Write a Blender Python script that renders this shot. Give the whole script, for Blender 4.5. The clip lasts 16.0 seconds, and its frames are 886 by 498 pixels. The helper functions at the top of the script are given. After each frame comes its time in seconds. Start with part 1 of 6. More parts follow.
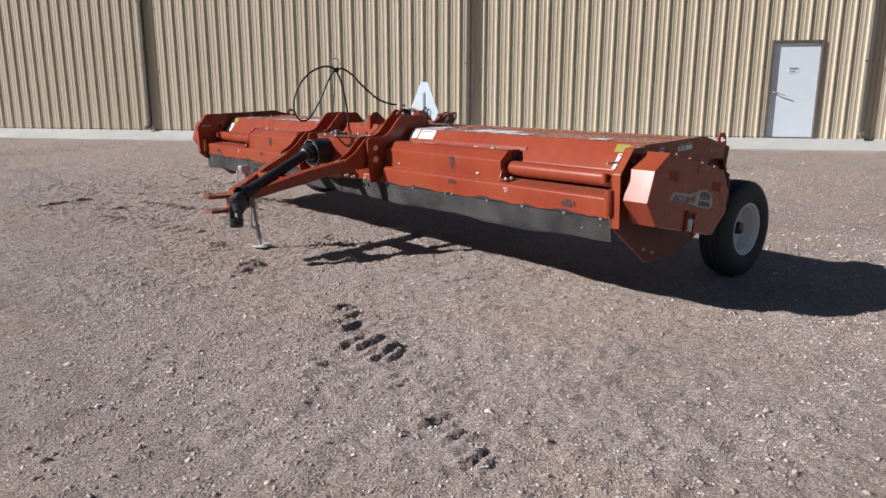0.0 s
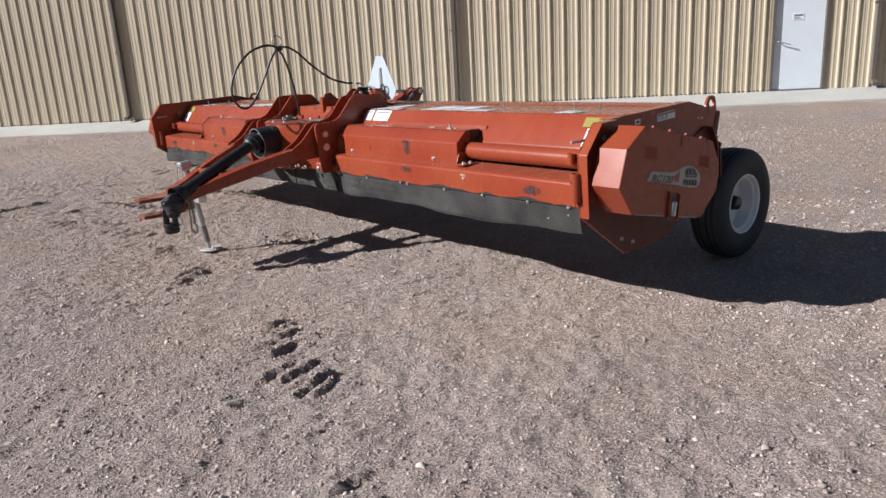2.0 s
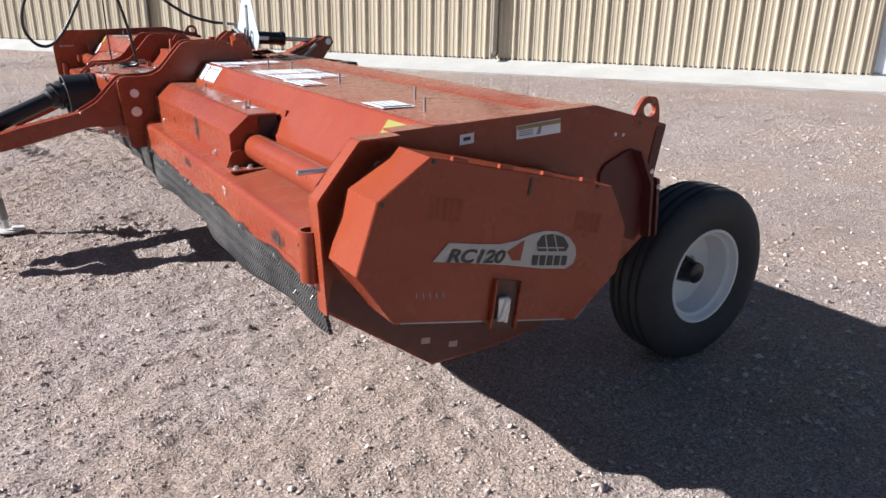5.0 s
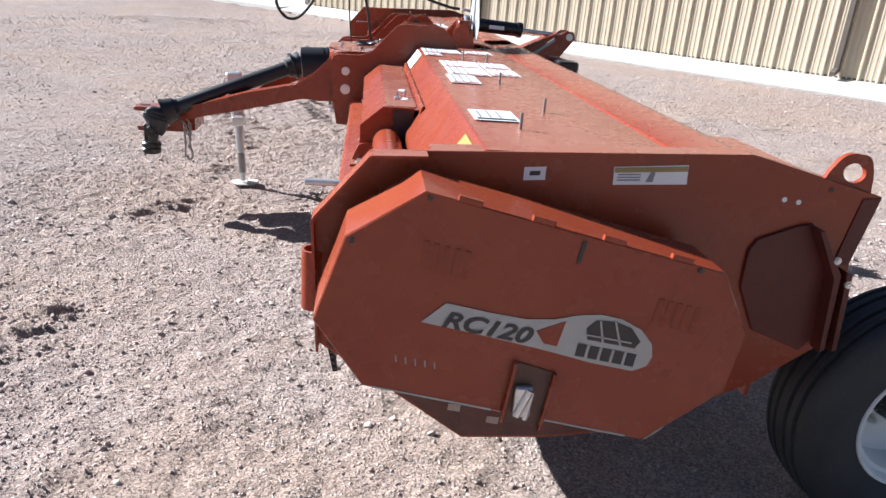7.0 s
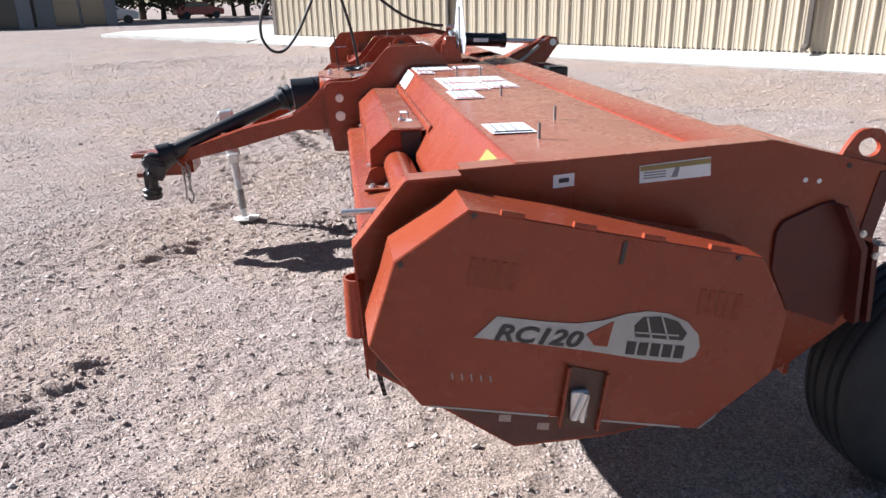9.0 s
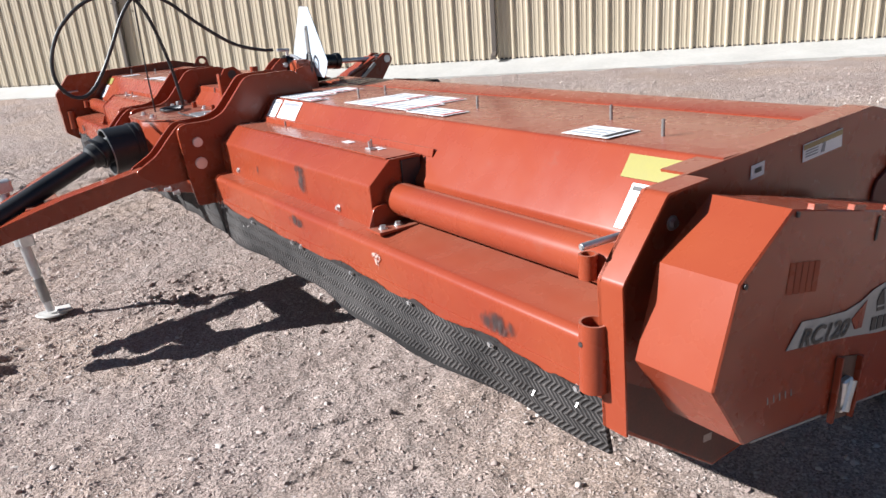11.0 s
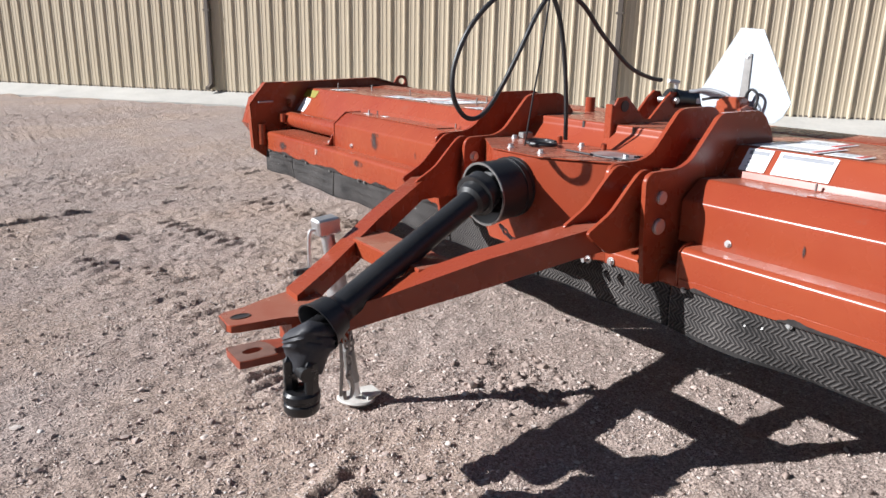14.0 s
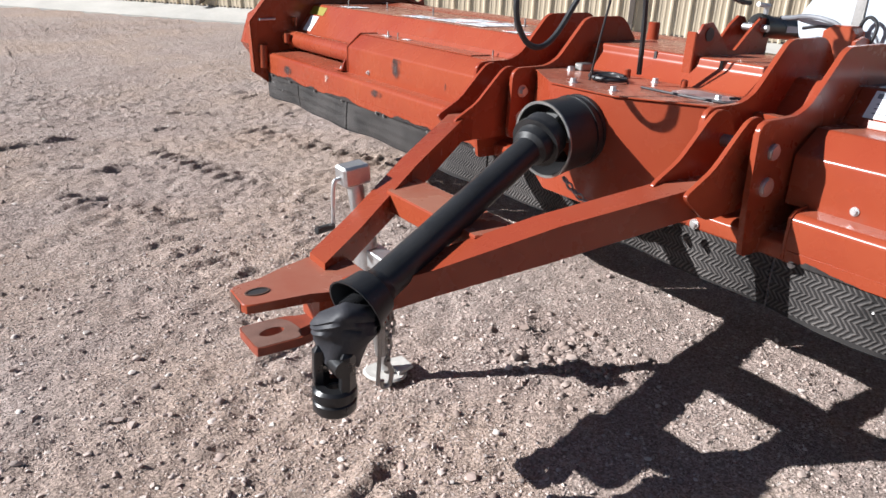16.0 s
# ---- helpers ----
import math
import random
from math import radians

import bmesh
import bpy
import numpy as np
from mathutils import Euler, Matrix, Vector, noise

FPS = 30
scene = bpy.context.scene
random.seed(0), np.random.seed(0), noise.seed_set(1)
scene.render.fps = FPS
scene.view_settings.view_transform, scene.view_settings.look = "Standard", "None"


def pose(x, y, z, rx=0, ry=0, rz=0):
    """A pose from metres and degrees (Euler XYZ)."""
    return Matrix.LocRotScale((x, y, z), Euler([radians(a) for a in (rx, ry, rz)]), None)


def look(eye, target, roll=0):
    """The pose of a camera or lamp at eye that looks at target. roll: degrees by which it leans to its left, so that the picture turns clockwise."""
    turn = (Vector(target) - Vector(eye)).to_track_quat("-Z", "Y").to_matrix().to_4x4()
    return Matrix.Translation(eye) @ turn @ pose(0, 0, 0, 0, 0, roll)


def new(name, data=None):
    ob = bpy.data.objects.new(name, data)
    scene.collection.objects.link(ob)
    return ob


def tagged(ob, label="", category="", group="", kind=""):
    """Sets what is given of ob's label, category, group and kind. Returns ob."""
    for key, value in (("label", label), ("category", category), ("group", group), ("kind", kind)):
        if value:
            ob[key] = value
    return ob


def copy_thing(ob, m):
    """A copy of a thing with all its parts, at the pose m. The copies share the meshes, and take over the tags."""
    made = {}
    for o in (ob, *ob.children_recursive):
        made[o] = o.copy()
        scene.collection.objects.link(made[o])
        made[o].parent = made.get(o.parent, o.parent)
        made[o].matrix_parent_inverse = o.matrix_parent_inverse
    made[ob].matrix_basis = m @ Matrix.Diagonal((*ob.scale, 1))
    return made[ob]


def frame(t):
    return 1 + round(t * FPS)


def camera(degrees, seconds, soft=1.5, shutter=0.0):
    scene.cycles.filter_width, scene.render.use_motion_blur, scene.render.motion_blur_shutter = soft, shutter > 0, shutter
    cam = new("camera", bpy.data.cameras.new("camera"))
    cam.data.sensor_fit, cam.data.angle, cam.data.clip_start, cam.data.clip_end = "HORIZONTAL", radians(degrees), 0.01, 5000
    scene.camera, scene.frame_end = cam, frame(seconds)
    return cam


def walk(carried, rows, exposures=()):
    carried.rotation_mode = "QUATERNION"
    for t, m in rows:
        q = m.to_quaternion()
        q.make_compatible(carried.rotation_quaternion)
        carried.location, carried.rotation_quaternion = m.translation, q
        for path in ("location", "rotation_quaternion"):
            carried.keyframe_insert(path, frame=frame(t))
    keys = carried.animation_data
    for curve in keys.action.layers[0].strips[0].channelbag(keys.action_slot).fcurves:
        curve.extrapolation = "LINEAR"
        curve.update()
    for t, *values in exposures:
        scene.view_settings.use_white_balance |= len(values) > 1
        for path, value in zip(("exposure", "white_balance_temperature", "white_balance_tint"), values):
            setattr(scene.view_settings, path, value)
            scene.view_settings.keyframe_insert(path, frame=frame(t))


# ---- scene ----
cam = camera(64.1, 16.0)
PATH = [
    (0, (0.061, 0.002, 1.464), (1.332, 1.483, 1.03), 0.1),
    (0.5, (0.103, 0.129, 1.489), (1.45, 1.536, 1.037), 0.3),
    (1, (0.198, 0.181, 1.488), (1.524, 1.592, 0.986), -1.4),
    (1.5, (0.504, 0.214, 1.495), (1.758, 1.674, 0.948), -2.1),
    (2, (0.805, 0.262, 1.484), (2.035, 1.753, 0.971), -3.4),
    (2.5, (1.133, 0.365, 1.509), (2.307, 1.903, 1.004), -3.2),
    (3, (1.572, 0.348, 1.511), (2.761, 1.883, 1.033), -3.0),
    (3.5, (1.991, 0.38, 1.485), (3.173, 1.892, 0.922), -3.8),
    (3.7, (2.174, 0.446, 1.484), (3.38, 1.941, 0.927), -2.0),
    (5.8, (3.53, 0.966, 1.468), (4.172, 2.725, 0.767), 3.5),
    (6, (3.648, 0.963, 1.48), (4.146, 2.773, 0.791), 4.2),
    (6.5, (3.817, 1.01, 1.479), (4.178, 2.836, 0.748), 4.4),
    (7, (3.913, 1.064, 1.495), (4.145, 2.921, 0.789), 4.7),
    (7.5, (4.055, 1.015, 1.482), (4.105, 2.864, 0.722), 5.1),
    (8, (4.069, 1.006, 1.488), (4.145, 2.864, 0.751), 3.6),
    (8.5, (4.025, 1.0, 1.487), (4.064, 2.854, 0.737), 2.2),
    (9, (3.79, 1.053, 1.512), (4.051, 2.919, 0.841), -1.2),
    (9.2, (3.695, 1.085, 1.518), (4.018, 2.935, 0.831), -2.5),
    (11.3, (2.678, 1.959, 1.491), (3.832, 3.466, 0.861), -2.6),
    (11.5, (2.598, 2.078, 1.499), (3.798, 3.552, 0.876), -1.2),
    (12, (2.29, 2.374, 1.506), (3.583, 3.775, 0.902), -2.2),
    (12.5, (2.118, 2.737, 1.475), (3.428, 4.115, 0.853), -1.4),
    (13, (1.974, 3.141, 1.474), (3.219, 4.551, 0.795), 1.3),
    (13.5, (1.835, 3.471, 1.474), (3.005, 4.942, 0.789), 0.9),
    (14, (1.789, 3.73, 1.447), (2.887, 5.311, 0.904), 1.3),
    (14.5, (1.796, 3.919, 1.44), (2.911, 5.482, 0.881), 0.6),
    (15, (1.787, 4.08, 1.432), (2.915, 5.615, 0.824), -0.3),
    (15.5, (1.861, 4.17, 1.43), (2.992, 5.676, 0.76), 1.6),
    (16, (1.891, 4.219, 1.415), (2.973, 5.728, 0.674), 2.6),
]
EXPOSE = [(0.0, 0.55, 6080, 10), (2.0, 0.64, 6080, 10), (3.7, 0.84, 6040, 10), (5.8, 1.33, 5880, 10), (7.0, 1.52, 5850, 10), (9.2, 1.50, 5850, 10), (11.3, 1.12, 6020, 10), (12.5, 1.0, 6050, 10), (14.5, 0.98, 6080, 10), (16.0, 1.06, 6080, 10)]
walk(cam, [(t, look(eye, target, roll)) for t, eye, target, roll in PATH], exposures=EXPOSE)

# ---- world, sun, exposure ----
SUN = Vector((1.5, -0.88, -1.0)).normalized()      # the way the sunlight travels
world = bpy.data.worlds.new("world")
scene.world = world
world.use_nodes = True
wt = world.node_tree
sky = wt.nodes.new("ShaderNodeTexSky")
sky.sky_type = "NISHITA"
sky.sun_disc = False
sky.sun_elevation = math.asin(-SUN.z)
sky.sun_rotation = math.atan2(-SUN.x, -SUN.y)
sky.altitude = 1200
sky.air_density, sky.dust_density, sky.ozone_density = 1.0, 0.8, 1.0
wt.links.new(sky.outputs[0], wt.nodes["Background"].inputs[0])
wt.nodes["Background"].inputs[1].default_value = 0.030
sun = new("sun", bpy.data.lights.new("sun", "SUN"))
sun.data.energy, sun.data.angle, sun.data.color = 5.0, radians(0.5), (1.0, 0.97, 0.925)
sun.matrix_world = look((-12, 10, 14), Vector((-12, 10, 14)) + SUN)


# ---- materials ----
def mat(name, rough=0.6, metal=0.0, spec=0.5):
    m = bpy.data.materials.new(name)
    m.use_nodes = True
    b = m.node_tree.nodes["Principled BSDF"]
    b.inputs["Roughness"].default_value = rough
    b.inputs["Metallic"].default_value = metal
    b.inputs["Specular IOR Level"].default_value = spec
    return m, m.node_tree.nodes, m.node_tree.links, b


def coords(n, l, scale=(1, 1, 1), space="Object"):
    tc = n.new("ShaderNodeTexCoord")
    mp = n.new("ShaderNodeMapping")
    mp.inputs["Scale"].default_value = scale
    l.new(tc.outputs[space], mp.inputs["Vector"])
    return mp.outputs[0]


def noise_tex(n, l, vec, scale, detail=4, rough=0.55):
    t = n.new("ShaderNodeTexNoise")
    t.inputs["Scale"].default_value = scale
    t.inputs["Detail"].default_value = detail
    t.inputs["Roughness"].default_value = rough
    l.new(vec, t.inputs["Vector"])
    return t.outputs["Fac"]


def ramp(n, l, fac, stops):
    r = n.new("ShaderNodeValToRGB")
    while len(r.color_ramp.elements) < len(stops):
        r.color_ramp.elements.new(0.5)
    for e, (p, c) in zip(r.color_ramp.elements, stops):
        e.position, e.color = p, (*c, 1) if len(c) == 3 else c
    l.new(fac, r.inputs[0])
    return r.outputs[0]


def mixc(n, l, fac, a, b, how="MIX"):
    x = n.new("ShaderNodeMix")
    x.data_type, x.blend_type = "RGBA", how
    for sock, v in ((x.inputs[0], fac), (x.inputs[6], a), (x.inputs[7], b)):
        if isinstance(v, (int, float)):
            sock.default_value = v
        elif isinstance(v, tuple):
            sock.default_value = (*v, 1)
        else:
            l.new(v, sock)
    return x.outputs[2]


def mathn(n, l, op, a, b=0.0, c=0.0):
    x = n.new("ShaderNodeMath")
    x.operation = op
    for sock, v in zip(x.inputs, (a, b, c)):
        if isinstance(v, (int, float)):
            sock.default_value = v
        else:
            l.new(v, sock)
    return x.outputs[0]


def bump(n, l, b, height, strength, dist=0.01):
    x = n.new("ShaderNodeBump")
    x.inputs["Strength"].default_value = strength
    x.inputs["Distance"].default_value = dist
    l.new(height, x.inputs["Height"])
    l.new(x.outputs[0], b.inputs["Normal"])
    return x


def plain(name, col, rough=0.6, metal=0.0, var=0.25, scale=14.0, bumps=0.15, spec=0.5):
    """A surface of one colour with two scales of wear."""
    m, n, l, b = mat(name, rough, metal, spec)
    v = coords(n, l)
    a, c = noise_tex(n, l, v, scale, 5), noise_tex(n, l, v, scale * 9, 3)
    f = mathn(n, l, "MULTIPLY_ADD", c, 0.35, mathn(n, l, "MULTIPLY", a, 0.65))
    lo, hi = tuple(x * (1 - var) for x in col), tuple(min(1, x * (1 + var)) for x in col)
    l.new(ramp(n, l, f, [(0.3, lo), (0.7, hi)]), b.inputs["Base Color"])
    r = n.new("ShaderNodeMapRange")
    r.inputs[3].default_value, r.inputs[4].default_value = max(0.03, rough - 0.12), min(1, rough + 0.12)
    l.new(a, r.inputs[0])
    l.new(r.outputs[0], b.inputs["Roughness"])
    if bumps:
        bump(n, l, b, c, bumps, 0.003)
    return m


def paint_red():
    m, n, l, b = mat("red_orange_paint", 0.36, spec=0.34)
    v = coords(n, l, space="Object")
    big, mid, fine = noise_tex(n, l, v, 1.7, 4), noise_tex(n, l, v, 9, 5), noise_tex(n, l, v, 160, 2)
    base = ramp(n, l, big, [(0.32, (0.232, 0.0365, 0.0165)), (0.68, (0.268, 0.0550, 0.0225))])
    # settled dust on what faces up, with some pale sky sheen painted in
    geo = n.new("ShaderNodeNewGeometry")
    sep = n.new("ShaderNodeSeparateXYZ")
    l.new(geo.outputs["Normal"], sep.inputs[0])
    up = mathn(n, l, "MULTIPLY", mathn(n, l, "MULTIPLY", mathn(n, l, "MAXIMUM", mathn(n, l, "SUBTRACT", sep.outputs[2], 0.984), 0.0), 60.0), mathn(n, l, "MULTIPLY_ADD", mid, 0.34, 0.05))
    base = mixc(n, l, up, base, (0.46, 0.33, 0.25))
    # scuffs and chips
    chip = ramp(n, l, mathn(n, l, "MULTIPLY_ADD", fine, 0.25, mid), [(0.80, (0, 0, 0)), (0.88, (1, 1, 1))])
    base = mixc(n, l, mathn(n, l, "MULTIPLY", chip, 0.35), base, (0.20, 0.07, 0.045))
    l.new(base, b.inputs["Base Color"])
    r = n.new("ShaderNodeMapRange")
    r.inputs[3].default_value, r.inputs[4].default_value = 0.20, 0.34
    l.new(mid, r.inputs[0])
    l.new(r.outputs[0], b.inputs["Roughness"])
    b.inputs["Coat Weight"].default_value, b.inputs["Coat Roughness"].default_value = 0.08, 0.06
    bump(n, l, b, mathn(n, l, "MULTIPLY_ADD", big, 0.8, mathn(n, l, "MULTIPLY", fine, 0.02)), 0.07, 0.01)
    return m


def rubber_belt():
    """Conveyor belting with a herringbone moulded into it; y runs along the belt, z up it."""
    m, n, l, b = mat("chevron_rubber_belt", 0.68, spec=0.25)
    tc = n.new("ShaderNodeTexCoord")
    sep = n.new("ShaderNodeSeparateXYZ")
    l.new(tc.outputs["Object"], sep.inputs[0])
    v = coords(n, l)
    drift = mathn(n, l, "MULTIPLY_ADD", noise_tex(n, l, v, 7, 3), 0.030, mathn(n, l, "MULTIPLY", noise_tex(n, l, v, 45, 2), 0.006))
    tri = mathn(n, l, "PINGPONG", mathn(n, l, "ADD", sep.outputs[2], mathn(n, l, "MULTIPLY", drift, 0.35)), 0.0255)
    ph = mathn(n, l, "MULTIPLY", mathn(n, l, "ADD", mathn(n, l, "ADD", sep.outputs[1], drift), tri), 2 * math.pi / 0.0175)
    tread = mathn(n, l, "GREATER_THAN", sep.outputs[2], 0.501)
    wave = mathn(n, l, "MULTIPLY", mathn(n, l, "MULTIPLY_ADD", mathn(n, l, "SINE", ph), 0.5, 0.5), tread)
    big, fine = noise_tex(n, l, v, 5, 5), noise_tex(n, l, v, 90, 3)
    c1 = ramp(n, l, big, [(0.35, (0.010, 0.009, 0.009)), (0.75, (0.031, 0.028, 0.027))])
    top = ramp(n, l, wave, [(0.35, (0, 0, 0)), (0.8, (1, 1, 1))])
    col = mixc(n, l, mathn(n, l, "MULTIPLY", top, ramp(n, l, mathn(n, l, "MULTIPLY_ADD", big, 0.7, mathn(n, l, "MULTIPLY", fine, 0.5)), [(0.42, (0.10, 0.10, 0.10)), (0.78, (0.95, 0.95, 0.95))])), c1, (0.118, 0.106, 0.100))
    l.new(col, b.inputs["Base Color"])
    bump(n, l, b, mathn(n, l, "MULTIPLY_ADD", fine, 0.15, wave), 0.9, 0.004)
    return m


def gravel_ground():
    m, n, l, b = mat("gravelly_dirt", 0.95, spec=0.2)
    tc = n.new("ShaderNodeTexCoord")
    v = tc.outputs["Object"]
    big, mid, fine = noise_tex(n, l, v, 0.22, 5), noise_tex(n, l, v, 1.9, 6), noise_tex(n, l, v, 26, 6, 0.7)
    vo = n.new("ShaderNodeTexVoronoi")
    vo.inputs["Scale"].default_value = 62
    l.new(v, vo.inputs["Vector"])
    v2 = n.new("ShaderNodeTexVoronoi")
    v2.inputs["Scale"].default_value = 150
    l.new(v, v2.inputs["Vector"])
    f = mathn(n, l, "MULTIPLY_ADD", big, 0.45, mathn(n, l, "MULTIPLY", mid, 0.55))
    base = ramp(n, l, f, [(0.36, (0.336, 0.263, 0.232)), (0.50, (0.402, 0.326, 0.291)), (0.66, (0.471, 0.392, 0.357))])
    sand = ramp(n, l, noise_tex(n, l, v, 0.55, 3), [(0.46, (0, 0, 0)), (0.60, (1, 1, 1))])
    base = mixc(n, l, mathn(n, l, "MULTIPLY", sand, 0.6), base, (0.450, 0.336, 0.260))
    base = mixc(n, l, mathn(n, l, "MULTIPLY", fine, 0.55), base, (0.279, 0.210, 0.175))
    sepc = n.new("ShaderNodeSeparateColor")
    l.new(vo.outputs["Color"], sepc.inputs[0])
    peb = ramp(n, l, sepc.outputs[0], [(0.70, (0, 0, 0)), (0.74, (1, 1, 1))])
    inside = ramp(n, l, vo.outputs["Distance"], [(0.30, (1, 1, 1)), (0.42, (0, 0, 0))])
    mask = mathn(n, l, "MULTIPLY", mathn(n, l, "MULTIPLY", peb, inside), mathn(n, l, "GREATER_THAN", mid, 0.42))
    pebcol = ramp(n, l, sepc.outputs[1], [(0.0, (0.269, 0.214, 0.198)), (0.45, (0.466, 0.370, 0.331)), (0.8, (0.569, 0.487, 0.444)), (1.0, (0.724, 0.653, 0.605))])
    base = mixc(n, l, mathn(n, l, "MULTIPLY", mask, 0.8), base, pebcol)
    sp = n.new("ShaderNodeSeparateColor")
    l.new(v2.outputs["Color"], sp.inputs[0])
    grit = ramp(n, l, sp.outputs[0], [(0.0, (0.60, 0.59, 0.58)), (0.5, (0.98, 0.98, 0.98)), (1.0, (1.42, 1.41, 1.40))])
    base = mixc(n, l, 1.0, base, grit, "MULTIPLY")
    sx = n.new("ShaderNodeSeparateXYZ")
    l.new(v, sx.inputs[0])
    west = mathn(n, l, "MULTIPLY_ADD", noise_tex(n, l, v, 0.35, 4), 3.0, mathn(n, l, "MULTIPLY", sx.outputs[0], 1.0))
    base = mixc(n, l, 1.0, base, ramp(n, l, mathn(n, l, "MULTIPLY", west, 0.2), [(0.35, (0.87, 0.865, 0.87)), (0.95, (1.0, 1.0, 1.0))]), "MULTIPLY")
    l.new(base, b.inputs["Base Color"])
    h = mathn(n, l, "MULTIPLY_ADD", mask, 0.7, mathn(n, l, "MULTIPLY_ADD", fine, 1.0, mathn(n, l, "MULTIPLY", sp.outputs[0], 0.25)))
    h = mathn(n, l, "MULTIPLY_ADD", noise_tex(n, l, v, 5.5, 4, 0.6), 1.2, h)
    bump(n, l, b, h, 1.0, 0.024)
    return m


def stone_mat():
    m, n, l, b = mat("loose_gravel", 0.9, spec=0.25)
    geo = n.new("ShaderNodeNewGeometry")
    v = coords(n, l)
    c = ramp(n, l, geo.outputs["Random Per Island"], [(0.0, (0.290, 0.229, 0.203)), (0.35, (0.414, 0.327, 0.288)), (0.7, (0.497, 0.409, 0.364)), (0.93, (0.535, 0.470, 0.430)), (1.0, (0.640, 0.590, 0.545))])
    g = noise_tex(n, l, v, 120, 3)
    l.new(mixc(n, l, 0.5, c, ramp(n, l, g, [(0.3, (0.724, 0.682, 0.661)), (0.7, (1.2, 1.2, 1.2))]), "MULTIPLY"), b.inputs["Base Color"])
    bump(n, l, b, g, 0.4, 0.004)
    return m


def dirt_mat():
    m, n, l, b = mat("crumbled_dirt", 0.95, spec=0.15)
    geo = n.new("ShaderNodeNewGeometry")
    g = noise_tex(n, l, coords(n, l), 90, 4)
    c = ramp(n, l, geo.outputs["Random Per Island"], [(0.0, (0.250, 0.192, 0.164)), (0.6, (0.345, 0.272, 0.236)), (1.0, (0.420, 0.345, 0.305))])
    l.new(mixc(n, l, 0.6, c, ramp(n, l, g, [(0.3, (0.7, 0.69, 0.68)), (0.7, (1.15, 1.15, 1.15))]), "MULTIPLY"), b.inputs["Base Color"])
    bump(n, l, b, g, 0.6, 0.004)
    return m


def siding_mat():
    m, n, l, b = mat("tan_steel_siding", 0.45)
    v = coords(n, l)
    st = coords(n, l, (3.0, 3.0, 0.25))
    big, streak = noise_tex(n, l, v, 0.8, 4), noise_tex(n, l, st, 6, 5)
    oi = n.new("ShaderNodeObjectInfo")
    f = mathn(n, l, "MULTIPLY_ADD", streak, 0.5, mathn(n, l, "MULTIPLY_ADD", big, 0.35, mathn(n, l, "MULTIPLY", oi.outputs["Random"], 0.15)))
    l.new(ramp(n, l, f, [(0.30, (0.445, 0.368, 0.262)), (0.70, (0.530, 0.450, 0.334))]), b.inputs["Base Color"])
    bump(n, l, b, big, 0.06, 0.02)
    return m


def leaf_mat():
    m, n, l, b = mat("dark_foliage", 0.7)
    geo = n.new("ShaderNodeNewGeometry")
    l.new(ramp(n, l, geo.outputs["Random Per Island"], [(0.0, (0.020, 0.028, 0.014)), (0.6, (0.048, 0.060, 0.026)), (1.0, (0.095, 0.090, 0.045))]), b.inputs["Base Color"])
    return m


def broken(name, col, scale, lo, hi, fade=0.0):
    """A rubbed-on stain that breaks up where the paint shows through."""
    m, n, l, b = mat(name, 0.55, spec=0.3)
    v = coords(n, l, scale)
    f, g = noise_tex(n, l, v, 1.0, 5, 0.6), noise_tex(n, l, coords(n, l), 70, 3)
    l.new(ramp(n, l, g, [(0.3, tuple(c * 0.7 for c in col)), (0.7, tuple(c * 1.3 for c in col))]), b.inputs["Base Color"])
    a = ramp(n, l, f, [(lo, (0, 0, 0)), (hi, (1, 1, 1))])
    if fade:
        sep = n.new("ShaderNodeSeparateXYZ")
        l.new(n.new("ShaderNodeTexCoord").outputs["Generated"], sep.inputs[0])
        py, pz = (mathn(n, l, "POWER", mathn(n, l, "ABSOLUTE", mathn(n, l, "MULTIPLY_ADD", sep.outputs[k], 2.0, -1.0)), 2.0) for k in (1, 2))
        edge = ramp(n, l, mathn(n, l, "ADD", py, pz), [(0.0, (1, 1, 1)), (0.95, (0, 0, 0))])
        a = mathn(n, l, "MULTIPLY", a, mathn(n, l, "MULTIPLY", edge, fade))
    l.new(a, b.inputs["Alpha"])
    return m


RED = paint_red()
BELT = rubber_belt()
GROUND = gravel_ground()
STONE = stone_mat()
DIRT = dirt_mat()
SIDING = siding_mat()
LEAF = leaf_mat()
BLACK = plain("black_plastic", (0.018, 0.018, 0.019), 0.42, var=0.3, scale=8)
BLACKPAINT = plain("black_paint", (0.012, 0.012, 0.013), 0.3, var=0.3)
TYRE = plain("tyre_rubber", (0.030, 0.031, 0.034), 0.7, var=0.35, scale=11, bumps=0.3)
HOSE = plain("hose_rubber", (0.020, 0.020, 0.022), 0.5, bumps=0.2)
GREYHOSE = plain("grey_hose_rubber", (0.16, 0.165, 0.18), 0.55, bumps=0.1)
RIMW = plain("white_rim_paint", (0.78, 0.78, 0.77), 0.42, var=0.08, scale=7)
ZINC = plain("zinc_plate", (0.62, 0.62, 0.62), 0.42, metal=0.9, var=0.15)
GALV = plain("bare_aluminium", (0.41, 0.455, 0.50), 0.5, metal=0.1, var=0.05, scale=5, bumps=0.05)
WHITE = plain("white_sticker", (0.78, 0.79, 0.80), 0.35, var=0.05, bumps=0.0)
YELLOW = plain("yellow_sticker", (0.21, 0.18, 0.008), 0.5, var=0.08, bumps=0.0)
REDINK = plain("red_print", (0.50, 0.05, 0.04), 0.4, var=0.05, bumps=0.0)
GREYINK = plain("grey_print", (0.22, 0.23, 0.25), 0.45, var=0.1, bumps=0.0)
